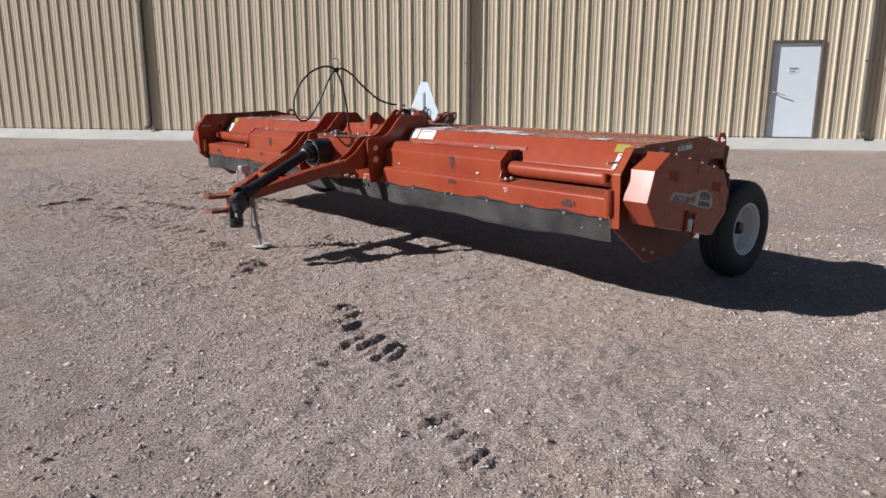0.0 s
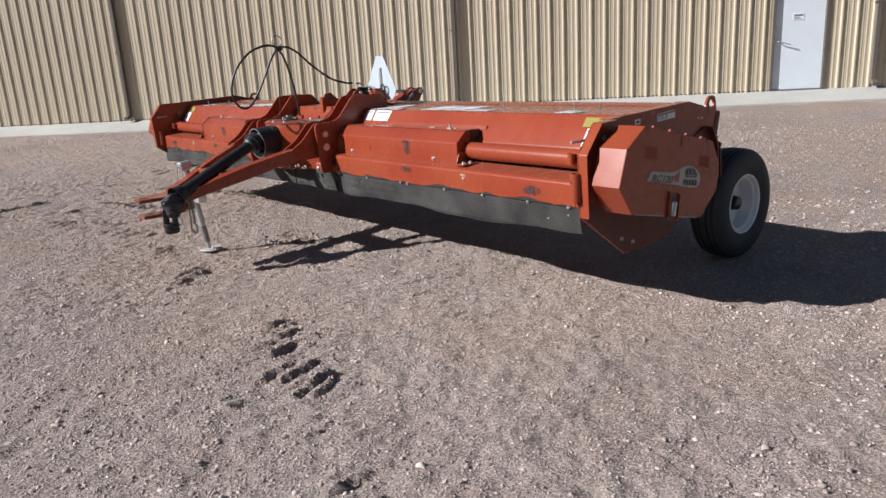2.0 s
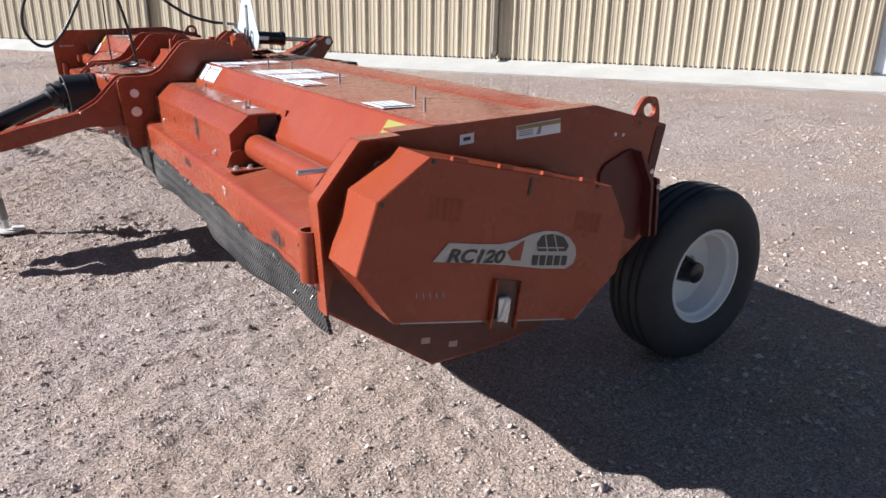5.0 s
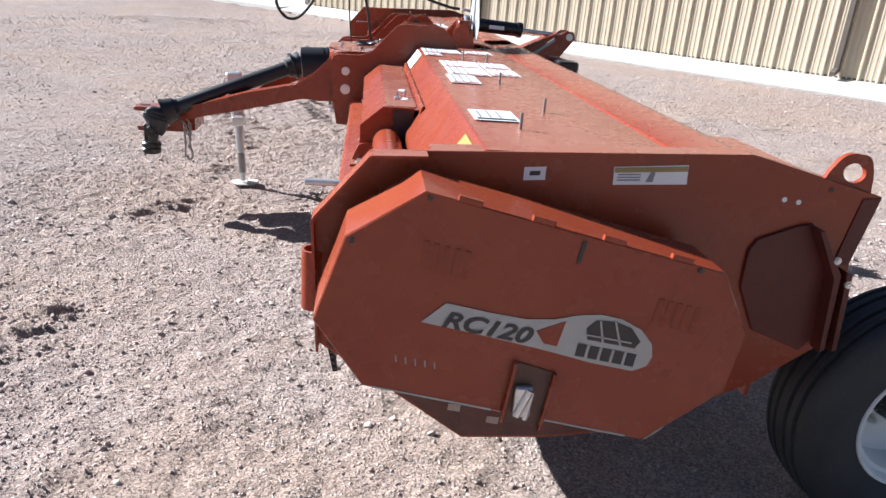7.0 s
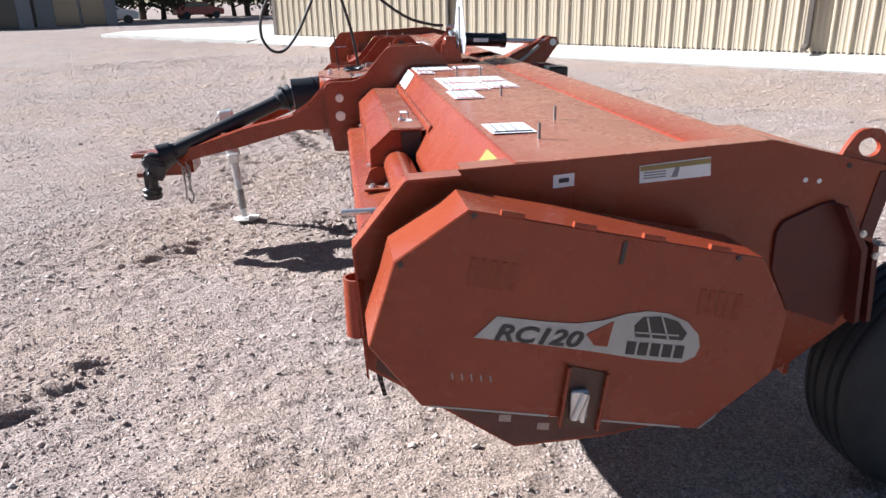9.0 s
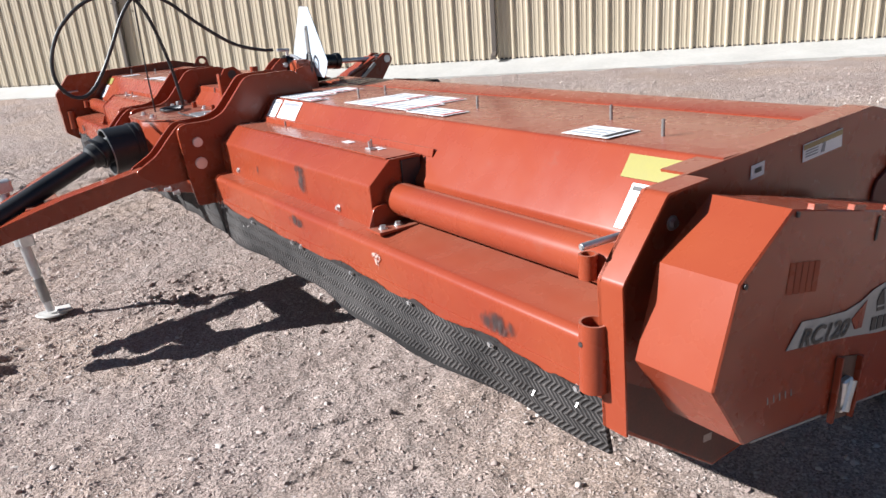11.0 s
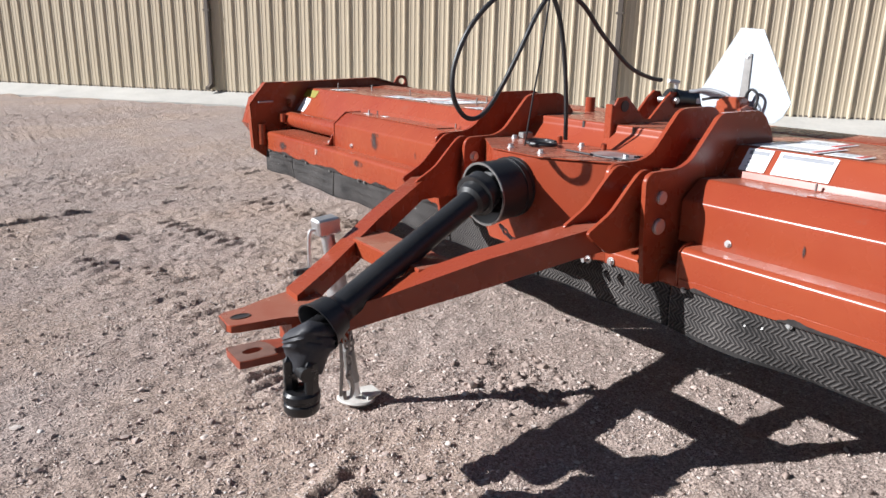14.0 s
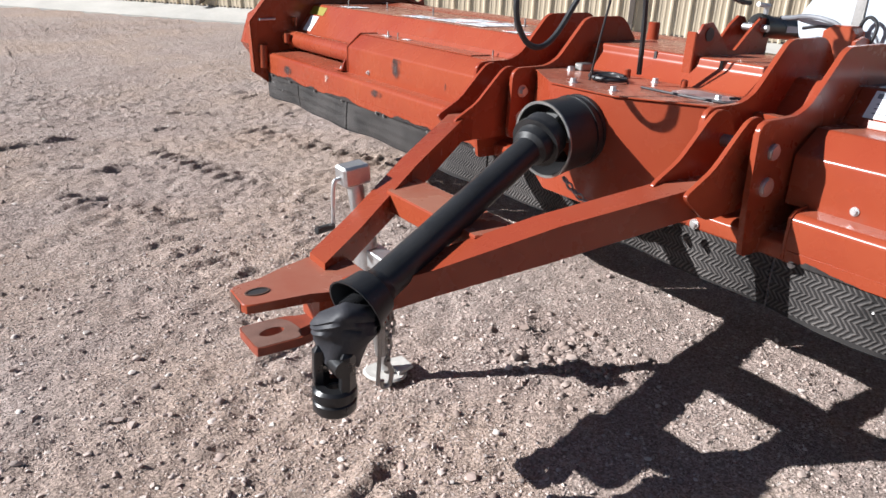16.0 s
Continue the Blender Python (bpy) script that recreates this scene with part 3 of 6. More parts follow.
def stone_field(name, count, area, sizes, seed, label, clump=0.0, simple=False, m=None):
    """Loose stones lying on the yard, as one mesh."""
    rs = np.random.RandomState(seed)
    t = (1 + 5 ** 0.5) / 2
    v = np.array([(-1, t, 0), (1, t, 0), (-1, -t, 0), (1, -t, 0), (0, -1, t), (0, 1, t), (0, -1, -t), (0, 1, -t), (t, 0, -1), (t, 0, 1), (-t, 0, -1), (-t, 0, 1)]) / math.hypot(1, t)
    f = np.array([(0, 11, 5), (0, 5, 1), (0, 1, 7), (0, 7, 10), (0, 10, 11), (1, 5, 9), (5, 11, 4), (11, 10, 2), (10, 7, 6), (7, 1, 8), (3, 9, 4), (3, 4, 2), (3, 2, 6), (3, 6, 8), (3, 8, 9), (4, 9, 5), (2, 4, 11), (6, 2, 10), (8, 6, 7), (9, 8, 1)])
    if simple:
        v = np.array([(1, 0, 0), (-1, 0, 0), (0, 1, 0), (0, -1, 0), (0, 0, 1), (0.3, 0.2, -1)], float)
        f = np.array([(0, 2, 4), (2, 1, 4), (1, 3, 4), (3, 0, 4), (2, 0, 5), (1, 2, 5), (3, 1, 5), (0, 3, 5)])
    q = len(v)
    x = rs.uniform(area[0], area[1], count * 3)
    y = rs.uniform(area[2], area[3], count * 3)
    dens = value_noise(x * 0.55, y * 0.55, seed + 3) + 0.5 * value_noise(x * 2.3, y * 2.3, seed + 4)
    keep = np.where(rs.rand(count * 3) < np.clip(0.34 + clump * dens, 0.03, 1))[0][:count]
    x, y = x[keep], y[keep]
    k = len(x)
    s = sizes[0] * (sizes[1] / sizes[0]) ** (rs.rand(k) ** 2.6)
    z = ground_z(x, y)
    ang = rs.uniform(0, 2 * math.pi, k)
    sc = np.stack([s * rs.uniform(0.8, 1.35, k), s * rs.uniform(0.65, 1.1, k), s * rs.uniform(0.45, 0.8, k)], -1)
    jig = 1 + rs.uniform(-0.28, 0.28, (k, q, 1))
    p = v[None] * jig * sc[:, None]
    ca, sa = np.cos(ang)[:, None], np.sin(ang)[:, None]
    px, py = p[..., 0] * ca - p[..., 1] * sa, p[..., 0] * sa + p[..., 1] * ca
    P = np.stack([px + x[:, None], py + y[:, None], p[..., 2] + (z + sc[:, 2] * 0.25)[:, None]], -1)
    F = f[None] + (np.arange(k) * q)[:, None, None]
    me = bpy.data.meshes.new(name)
    me.from_pydata(P.reshape(-1, 3).tolist(), [], F.reshape(-1, 3).tolist())
    me.polygons.foreach_set("use_smooth", [True] * len(me.polygons))
    me.set_sharp_from_angle(angle=radians(50))
    me.materials.append(m or STONE)
    return tagged(new(name, me), label, "gravel", kind="stuff")


stone_field("gravel", 17000, (0.4, 6.2, 1.0, 7.8), (0.0035, 0.014), 11, "loose pinkish grey gravel strewn on the dirt", 1.1)
stone_field("gravel", 6500, (-1.0, 12.5, 0.5, 14.5), (0.006, 0.020), 12, "scattered pale pebbles on the dirt yard", 0.9)


stone_field("clods", 260, (3.50, 4.02, 5.65, 6.25), (0.005, 0.026), 14, "crumbled dirt turned up by a wheel", 1.0, m=DIRT)
stone_field("clods", 240, (2.15, 2.70, 2.95, 4.15), (0.004, 0.018), 15, "crumbled dirt along the tread prints", 1.0, m=DIRT)
stone_field("gravel", 42000, (1.2, 5.4, 1.1, 6.4), (0.0030, 0.0085), 13, "fine grey-pink grit and chips on the dirt", 1.3, True)
stone_field("gravel", 70000, (0.2, 6.6, 0.9, 8.4), (0.0026, 0.0075), 17, "fine pinkish chips and crumbs on the dirt", 0.9, True)
stone_field("clods", 3200, (1.2, 5.2, 3.6, 11.5), (0.004, 0.016), 18, "small crumbs of dry dirt on the yard", 1.6, m=DIRT)
stone_field("gravel", 9000, (5.4, 14.0, 2.0, 13.5), (0.008, 0.024), 19, "pale stones strewn towards the building", 1.2, True)
stone_field("gravel", 15000, (-4.0, 6.0, 8.0, 21.0), (0.008, 0.022), 20, "pale stones strewn over the far yard", 1.3, True)


# ---- the metal building ----
def at_wall(ob):
    ob.matrix_world = MB
    bpy.context.view_layer.update()
    return ob


PITCH, RIB0, EAVE = 0.3040, 0.0550, 5.2
S0, S1 = -16.5, 15.0
DOOR0, DOOR1, DOOR_TOP = 6.90, 8.0, 2.17


def siding(s0, s1, z0, z1, name="panel"):
    """Ribbed sheet between s0 and s1; the tall ribs fall on the wall's own spacing."""
    prof = []
    k0 = math.floor((s0 - RIB0) / PITCH) - 1
    for k in range(k0, k0 + int((s1 - s0) / PITCH) + 4):
        c = RIB0 + k * PITCH
        for u, o in ((-0.036, 0), (-0.014, 0.033), (0.014, 0.033), (0.036, 0), (0.088, 0), (0.096, 0.0055), (0.118, 0.0055), (0.126, 0), (0.178, 0), (0.186, 0.0055), (0.208, 0.0055), (0.216, 0)):
            prof.append((c + u, o))
    line = [(s0, 0.0)] + [p for p in prof if s0 + 1e-4 < p[0] < s1 - 1e-4] + [(s1, 0.0)]
    bm = bmesh.new()
    cols = [[bm.verts.new((s, -o - 0.004 + dy, z)) for z in (z0, z1) for dy in (0, 0.003)] for s, o in line]
    for a, b in zip(cols, cols[1:]):
        for i, j in ((0, 2), (2, 3), (3, 1), (1, 0)):
            bm.faces.new((a[i], b[i], b[j], a[j]))
    for c in (cols[0], cols[-1]):
        bm.faces.new((c[0], c[2], c[3], c[1]))
    return mesh_of(name, bm, SIDING, 0)


def wall_mesh():
    bm = bmesh.new()
    add_box(bm, S0, DOOR0, 0.0, 0.22, -0.35, EAVE)
    add_box(bm, DOOR1, S1, 0.0, 0.22, -0.35, EAVE)
    add_box(bm, DOOR0, DOOR1, 0.0, 0.22, DOOR_TOP, EAVE)
    return mesh_of("wall_north", bm, SIDING, 0)


wall = at_wall(tagged(new("wall_north", wall_mesh()), "tan ribbed steel wall of a large metal building", "wall", kind="structure"))
bm = bmesh.new()
add_box(bm, S0, S0 + 0.22, 0.22, 22, -0.35, EAVE)
add_box(bm, S1 - 0.22, S1, 0.22, 22, -0.35, EAVE)
add_box(bm, S0, S1, 22, 22.22, -0.35, EAVE)
at_wall(tagged(new("wall_south", mesh_of("wall_south", bm, SIDING, 0)), "tan steel side and rear walls of the building", "wall", kind="structure"))
bm = bmesh.new()
add_prism(bm, [(-0.45, EAVE), (11.1, EAVE + 1.0), (22.65, EAVE), (22.65, EAVE + 0.12), (11.1, EAVE + 1.12), (-0.45, EAVE + 0.12)], S0 - 0.3, S1 + 0.3, "x")
at_wall(tagged(new("roof", mesh_of("roof", bm, ROOFM, 0)), "low tan sheet roof of the metal building", "roof", kind="structure"))

slab = bmesh.new()
add_prism(slab, [(-1.0, -0.19), (-1.0, -0.5), (0.05, -0.5), (0.05, 0.0), (0.0, 0.0)], S0 - 0.2, S1, "x", 0.006)
add_prism(slab, [(-1.0, -0.13), (-1.0, -0.5), (8.0, -0.5), (8.0, -0.06), (0.0, -0.06)], S0 - 11.5, S0 - 0.2, "x", 0.006)
at_wall(tagged(new("pavement", mesh_of("pavement", slab, CONCRETE, 0)), "pale sloping concrete apron along the metal wall", "apron", kind="structure"))

# door, its steel frame, its lever and a small notice
door = at_wall(tagged(new("door_1", mesh_of("door_1", add_box(bmesh.new(), DOOR0 + 0.056, DOOR1 - 0.056, 0.015, 0.06, 0.022, DOOR_TOP - 0.054, 0.003), DOORW, 0)), "closed pale grey steel door in a brown frame", "door", kind="structure"))


def wall_part(name, bm, material, parent, label="", smooth=35):
    ob = new(name, mesh_of(name, bm, material, smooth))
    ob.parent = parent
    if label:
        ob["label"] = label
    return ob


bm = bmesh.new()
add_box(bm, DOOR0, DOOR0 + 0.052, -0.045, 0.12, 0.0, DOOR_TOP, 0.003)
add_box(bm, DOOR1 - 0.052, DOOR1, -0.045, 0.12, 0.0, DOOR_TOP, 0.003)
add_box(bm, DOOR0 + 0.052, DOOR1 - 0.052, -0.045, 0.12, DOOR_TOP - 0.05, DOOR_TOP, 0.003)
wall_part("door_frame", bm, BROWN, door, "dark brown steel door frame")
wall_part("threshold", add_box(bmesh.new(), DOOR0 + 0.052, DOOR1 - 0.052, -0.04, 0.1, 0.0, 0.018, 0.003), STEEL, door)
bm = bmesh.new()
add_cyl(bm, (DOOR0 + 0.13, 0.016, 1.03), (DOOR0 + 0.13, -0.012, 1.03), 0.034, seg=20, bev=0.004)
add_pipe(bm, spline([(DOOR0 + 0.13, -0.01, 1.03), (DOOR0 + 0.13, -0.055, 1.03), (DOOR0 + 0.19, -0.06, 1.015), (DOOR0 + 0.38, -0.058, 0.955)], 5), 0.012)
wall_part("door_handle", bm, ZINC, door, "chrome lever handle")
sign = wall_part("notice", add_box(bmesh.new(), DOOR0 + 0.40, DOOR0 + 0.62, 0.009, 0.016, 1.455, 1.585), WHITE, door, "small white notice with a grey heading", 0)
bm = bmesh.new()
add_box(bm, DOOR0 + 0.42, DOOR0 + 0.60, 0.0065, 0.010, 1.53, 1.575)
wall_part("printed_bar", bm, GREYINK, sign, "", 0)
for i in range(2):
    wall_part("printed_bar", add_box(bmesh.new(), DOOR0 + 0.42, DOOR0 + 0.58 - 0.04 * i, 0.0065, 0.010, 1.475 + 0.025 * i, 1.488 + 0.025 * i), GREYINK, sign, "", 0)


def downspout(s):
    bm = bmesh.new()
    add_box(bm, s, s + 0.10, -0.125, -0.036, 0.16, EAVE - 0.05, 0.012)
    add_prism(bm, [(-0.125, 0.17), (-0.036, 0.17), (-0.036, 0.10), (-0.24, 0.035), (-0.26, 0.10)], s, s + 0.10, "x", 0.008)
    ob = at_wall(new("downspout", mesh_of("downspout", bm, BROWN, 30)))
    tagged(ob, "dark brown square downspout with a kicked-out elbow", "downspout", "downspouts on the wall")
    for z in (1.7, 3.3):
        wall_part("strap", add_box(bmesh.new(), s - 0.03, s + 0.13, -0.131, -0.034, z, z + 0.035, 0.002), BROWN, ob)
    return ob


for s in (-8.76, -0.06, 8.88):
    downspout(s)
bm = bmesh.new()
add_box(bm, S0 - 0.05, S0 + 0.14, -0.042, 0.2, 0.0, EAVE, 0.004)
wall_part("corner_trim", bm, BROWN, wall, "brown corner trim")
wall_part("base_trim", add_box(bmesh.new(), S0 + 0.14, DOOR0, -0.006, -0.001, 0.0, 0.03), BROWN, wall, "brown base trim", 0)


# ---- the flail shredder ----
YC = 5.94
HALF = 3.24
mower = thing("flail_shredder", (4.45, YC, 0.0), "wide red-orange towed flail shredder with rubber skirts, parked on gravel", "farm implement")


def Y(s, d):
    return YC + s * d


def P(name, bm, m=None, parent=None, label="", smooth=35):
    return part(name, bm, m or RED, parent or mower, label, smooth)


END = [(3.928, 1.114), (3.795, 0.954), (3.812, 0.605), (4.212, 0.314), (4.46, 0.318), (4.68, 0.345), (5.02, 0.50), (5.235, 0.66), (5.207, 0.874), (5.245, 1.062), (4.875, 1.153)]
BRACKET = [(4.913, 0.905), (4.93, 0.935), (5.03, 0.976), (5.072, 0.984), (5.10, 0.955), (5.15, 0.86), (5.162, 0.66), (5.13, 0.615), (4.978, 0.675), (4.915, 0.80)]
COVER = [(3.880, 0.988), (4.042, 1.092), (4.726, 0.935), (4.81, 0.785), (4.79, 0.63), (4.612, 0.490), (3.928, 0.632), (3.816, 0.794)]


def sticker(pts, normal, m, parent, name="sticker", label="", lift=0.002):
    """A thin printed sheet; pts run round it."""
    n = Vector(normal).normalized()
    bm = bmesh.new()
    a = [bm.verts.new(Vector(p) + n * lift) for p in pts]
    b = [bm.verts.new(Vector(p) + n * (lift - 0.0012)) for p in pts]
    bm.faces.new(a)
    bm.faces.new(b[::-1])
    for i in range(len(a)):
        bm.faces.new((a[i], b[i], b[(i + 1) % len(a)], a[(i + 1) % len(a)]))
    return part(name, bm, m, parent, label, 0)


def rect(o, u, v, w, h):
    o, u, v = Vector(o), Vector(u), Vector(v)
    return [o, o + u * w, o + u * w + v * h, o + v * h]


def lettered(text, o, u, v, height, m, parent, name="lettering", slant=0.25, stretch=1.0):
    """Flat letters in the built-in font, laid with their baseline from o along u, v up."""
    cu = bpy.data.curves.new(name, "FONT")
    cu.body, cu.size, cu.shear, cu.offset = text, 1.0, slant, 0.030
    tmp = bpy.data.objects.new(name, cu)
    scene.collection.objects.link(tmp)
    bpy.context.view_layer.update()
    me = bpy.data.meshes.new_from_object(tmp.evaluated_get(bpy.context.evaluated_depsgraph_get()))
    bpy.data.objects.remove(tmp)
    u, v = Vector(u).normalized(), Vector(v).normalized()
    n = u.cross(v)
    k = height / 0.73
    me.transform(Matrix.Translation(Vector(o) + n * 0.0042) @ Matrix(((u.x * k * stretch, v.x * k, n.x, 0), (u.y * k * stretch, v.y * k, n.y, 0), (u.z * k * stretch, v.z * k, n.z, 0), (0, 0, 0, 1))))
    me.materials.clear()
    me.materials.append(m)
    ob = new(name, me)
    return hang(ob, parent)


def end_of(s):
    """End plate, drive cover and the fittings at one end; s is -1 at one end and 1 at the other."""
    y0 = Y(s, HALF)
    plate = P("end_plate", prism(END, y0, y0 - s * 0.010, bev=0.0015), label="red-orange steel end plate with folded rim")
    P("folded_rim", folded([END[2], END[1], END[0], (4.06, 1.119)], y0 - s * 0.010, y0 + s * 0.055, -0.006), RED, plate)
    P("folded_rim", folded([(4.07, 1.1195), END[10], END[9], END[8]], y0 - s * 0.006, y0 - s * 0.075, -0.006), RED, plate)
    # drive cover
    cy = Y(s, HALF + 0.25)
    bm = bmesh.new()
    add_prism(bm, COVER, cy, cy - s * 0.006, bev=0.003)
    line = [COVER[6], COVER[7], COVER[0], COVER[1], COVER[2], COVER[3], COVER[4], COVER[5]]
    wall_line = list(line)
    inn = [tuple(p) for p in offset_line(wall_line, -0.006)]
    add_prism(bm, wall_line + inn[::-1], cy - s * 0.004, y0 + s * 0.072)
    cover = P("drive_cover", bm, RED, label="red-orange folded steel drive cover with a model sticker")
    # slotted flange along the cover's top edge
    d = (Vector(COVER[2]) - Vector(COVER[1])).normalized()
    nrm = Vector((-d.y, d.x))
    for k in range(4):
        a = Vector(COVER[1]) + d * (0.07 + 0.165 * k)
        b = a + d * 0.052
        P("tab", prism([tuple(a - nrm * 0.001), tuple(b - nrm * 0.001), tuple(b + nrm * 0.011), tuple(a + nrm * 0.011)], cy + s * 0.001, cy - s * 0.013, bev=0.001), RED, cover)
    for p in (COVER[0], COVER[1], tuple(Vector(COVER[1]).lerp(Vector(COVER[2]), 0.93))):
        q = Vector(p) + (Vector((4.3, 0.78)) - Vector(p)).normalized() * 0.016
        P("rivet", cyl((q.x, cy, q.y), (q.x, cy + s * 0.004, q.y), 0.006, seg=10), DARKINK, cover)
    # latch window
    w = [(4.268, 0.705), (4.362, 0.677), (4.343, 0.526), (4.250, 0.548)]
    P("latch_recess", prism(w, cy + s * 0.002, cy + s * 0.0035), RUST, cover, "dark worn recess round the latch", 0)
    for a, b in ((w[0], w[3]), (w[1], w[2])):
        P("recess_lip", prism([a, (a[0] + 0.008, a[1]), (b[0] + 0.008, b[1]), b], cy + s * 0.002, cy + s * 0.016, bev=0.001), RED, cover)
    bm = box(4.277, 4.318, cy + s * 0.003, cy + s * 0.022, 0.565, 0.645, 0.004)
    add_cyl(bm, (4.284, cy + s * 0.022, 0.572), (4.31, cy + s * 0.022, 0.640), 0.010, seg=10)
    add_cyl(bm, (4.306, cy + s * 0.018, 0.560), (4.316, cy + s * 0.018, 0.632), 0.007, seg=10)
    P("latch", bm, ZINC, cover, "zinc-plated draw latch")
    P("slot", prism([(4.378, 0.946), (4.388, 0.948), (4.396, 1.000), (4.386, 0.998)], cy + s * 0.001, cy + s * 0.003), DARKINK, cover, "", 0)
    # louvres pressed into the cover
    for lx, lz in ((4.036, 0.922), (4.574, 0.806)):
        for k in range(5):
            a, b = lx + 0.023 * k, lz - 0.005 * k
            bm = bmesh.new()
            quad = [(a, b), (a + 0.011, b - 0.002), (a + 0.019, b + 0.062), (a + 0.008, b + 0.064)]
            low = [bm.verts.new((x, cy + s * 0.0005, z)) for x, z in quad]
            up = [bm.verts.new((x, cy + s * h, z)) for (x, z), h in zip(quad, (0.0012, 0.006, 0.006, 0.0012))]
            bm.faces.new(up)
            bm.faces.new(low)
            for i in range(4):
                bm.faces.new((low[i], low[(i + 1) % 4], up[(i + 1) % 4], up[i]))
            P("louvre", bm, RED, cover, "", 0)
    # bare worn edge along the bottom fold
    for (x0, z0), (x1, z1) in ((COVER[6], COVER[5]), (COVER[5], COVER[4])):
        d = Vector((x1 - x0, z1 - z0))
        for f0, f1 in ((0.03, 0.44), (0.53, 0.93)) if x1 < 4.7 else ((0.0, 0.25),):
            p0, p1 = Vector((x0, z0)) + d * f0, Vector((x0, z0)) + d * f1
            P("worn_edge", prism([(p0.x, p0.y + 0.001), (p1.x, p1.y + 0.001), (p1.x, p1.y + 0.006), (p0.x, p0.y + 0.005)], cy + s * 0.0005, cy + s * 0.0015), SILVER, cover, "bare metal edge", 0)
    # faded print on the cover
    for k in range(5):
        P("print_mark", prism([(4.00 + 0.022 * k, 0.695 - 0.004 * k), (4.003 + 0.022 * k, 0.695 - 0.004 * k), (4.001 + 0.022 * k, 0.712 - 0.004 * k), (3.998 + 0.022 * k, 0.712 - 0.004 * k)], cy + s * 0.001, cy + s * 0.002), SILVER, cover, "", 0)
    # model sticker
    f = cy + s * 0.001

    def on(x, z):
        return (x, f, z)
    logo = [on(4.050, 0.797), on(4.103, 0.844), on(4.20, 0.824), on(4.285, 0.810), on(4.35, 0.812), on(4.405, 0.824), on(4.455, 0.826), on(4.505, 0.816), on(4.555, 0.790), on(4.585, 0.755),
            on(4.592, 0.722), on(4.582, 0.697), on(4.550, 0.684), on(4.45, 0.703), on(4.33, 0.735), on(4.20, 0.765)]
    if s > 0:
        logo = logo[::-1]
    base = sticker(logo, (0, s, 0), SILVER, cover, "model_sticker", "silver model sticker with dark print")
    u, v = ((1, 0, -0.19), (0.19, 0, 1)) if s < 0 else ((-1, 0, 0.19), (0.19, 0, 1))
    arrow = [on(4.31, 0.782), on(4.375, 0.808), on(4.362, 0.745), on(4.33, 0.752)]
    sticker(arrow if s < 0 else arrow[::-1], (0, s, 0), RED, base, "arrow", lift=0.004)
    lettered("RC120", on(4.093, 0.789) if s < 0 else on(4.31, 0.75), u, v, 0.040, DARKINK, base, stretch=1.32)
    emblem = [on(4.425, 0.792), on(4.445, 0.812), on(4.49, 0.810), on(4.53, 0.795), on(4.556, 0.762), on(4.545, 0.744), on(4.50, 0.752), on(4.43, 0.764)]
    sticker(emblem if s < 0 else emblem[::-1], (0, s, 0), DARKINK, base, "emblem", "dark rounded emblem", 0.004)
    for e in ([(4.452, 0.812), (4.456, 0.813), (4.470, 0.757), (4.465, 0.757)], [(4.487, 0.812), (4.491, 0.812), (4.512, 0.750), (4.507, 0.750)], [(4.425, 0.779), (4.535, 0.760), (4.535, 0.756), (4.425, 0.775)]):
        q = [on(x, z) for x, z in e]
        sticker(q if s < 0 else q[::-1], (0, s, 0), SILVER, base, "emblem_line", lift=0.0055)
    for k in range(5):
        x = 4.407 + 0.030 * k
        z = 0.722 - 0.0055 * k
        bar = [on(x, z), on(x + 0.022, z - 0.004), on(x + 0.026, z + 0.028), on(x + 0.004, z + 0.032)]
        sticker(bar if s < 0 else bar[::-1], (0, s, 0), DARKINK, base, "printed_bar", lift=0.004)
    # stickers on the plate
    f = y0 + s * 0.001
    q = [on(4.298, 1.060), on(4.352, 1.064), on(4.352, 1.097), on(4.298, 1.093)]
    st = sticker(q if s < 0 else q[::-1], (0, s, 0), WHITE, plate, "sticker", "small white safety sticker")
    q = [on(4.312, 1.073), on(4.338, 1.075), on(4.338, 1.086), on(4.312, 1.084)]
    sticker(q if s < 0 else q[::-1], (0, s, 0), DARKINK, st, "printed_bar", lift=0.0035)
    q = [on(4.523, 1.060), on(4.712, 1.070), on(4.708, 1.119), on(4.520, 1.105)]
    st = sticker(q if s < 0 else q[::-1], (0, s, 0), WHITE, plate, "sticker", "long white warning sticker with orange heading")
    q = [on(4.523, 1.091), on(4.708, 1.103), on(4.707, 1.116), on(4.522, 1.103)]
    sticker(q if s < 0 else q[::-1], (0, s, 0), OLIVE, st, "printed_bar", lift=0.0035)
    q = [on(4.605, 1.072), on(4.622, 1.072), on(4.626, 1.096), on(4.616, 1.100)]
    sticker(q if s < 0 else q[::-1], (0, s, 0), GREYINK, st, "printed_bar", lift=0.0035)
    for z in (1.071, 1.078, 1.085):
        q = [on(4.532, z), on(4.59, z + 0.003), on(4.59, z + 0.006), on(4.532, z + 0.003)]
        sticker(q if s < 0 else q[::-1], (0, s, 0), GREYINK, st, "printed_bar", lift=0.0035)
    # slots low in the plate, showing light
    for x, z in ((4.165, 0.405), (4.275, 0.366)):
        P("slot", prism([(x, z), (x + 0.034, z - 0.006), (x + 0.036, z + 0.016), (x + 0.002, z + 0.020)], y0 + s * 0.0008, y0 + s * 0.0022), STONE, plate, "", 0)
    for x, z in ((4.98, 1.043), (5.02, 1.038), (5.10, 1.075)):
        P("hole", cyl((x, y0 + s * 0.0005, z), (x, y0 + s * 0.002, z), 0.007, seg=10), DARKINK if x > 5.05 else WHITE, plate, "", 0)
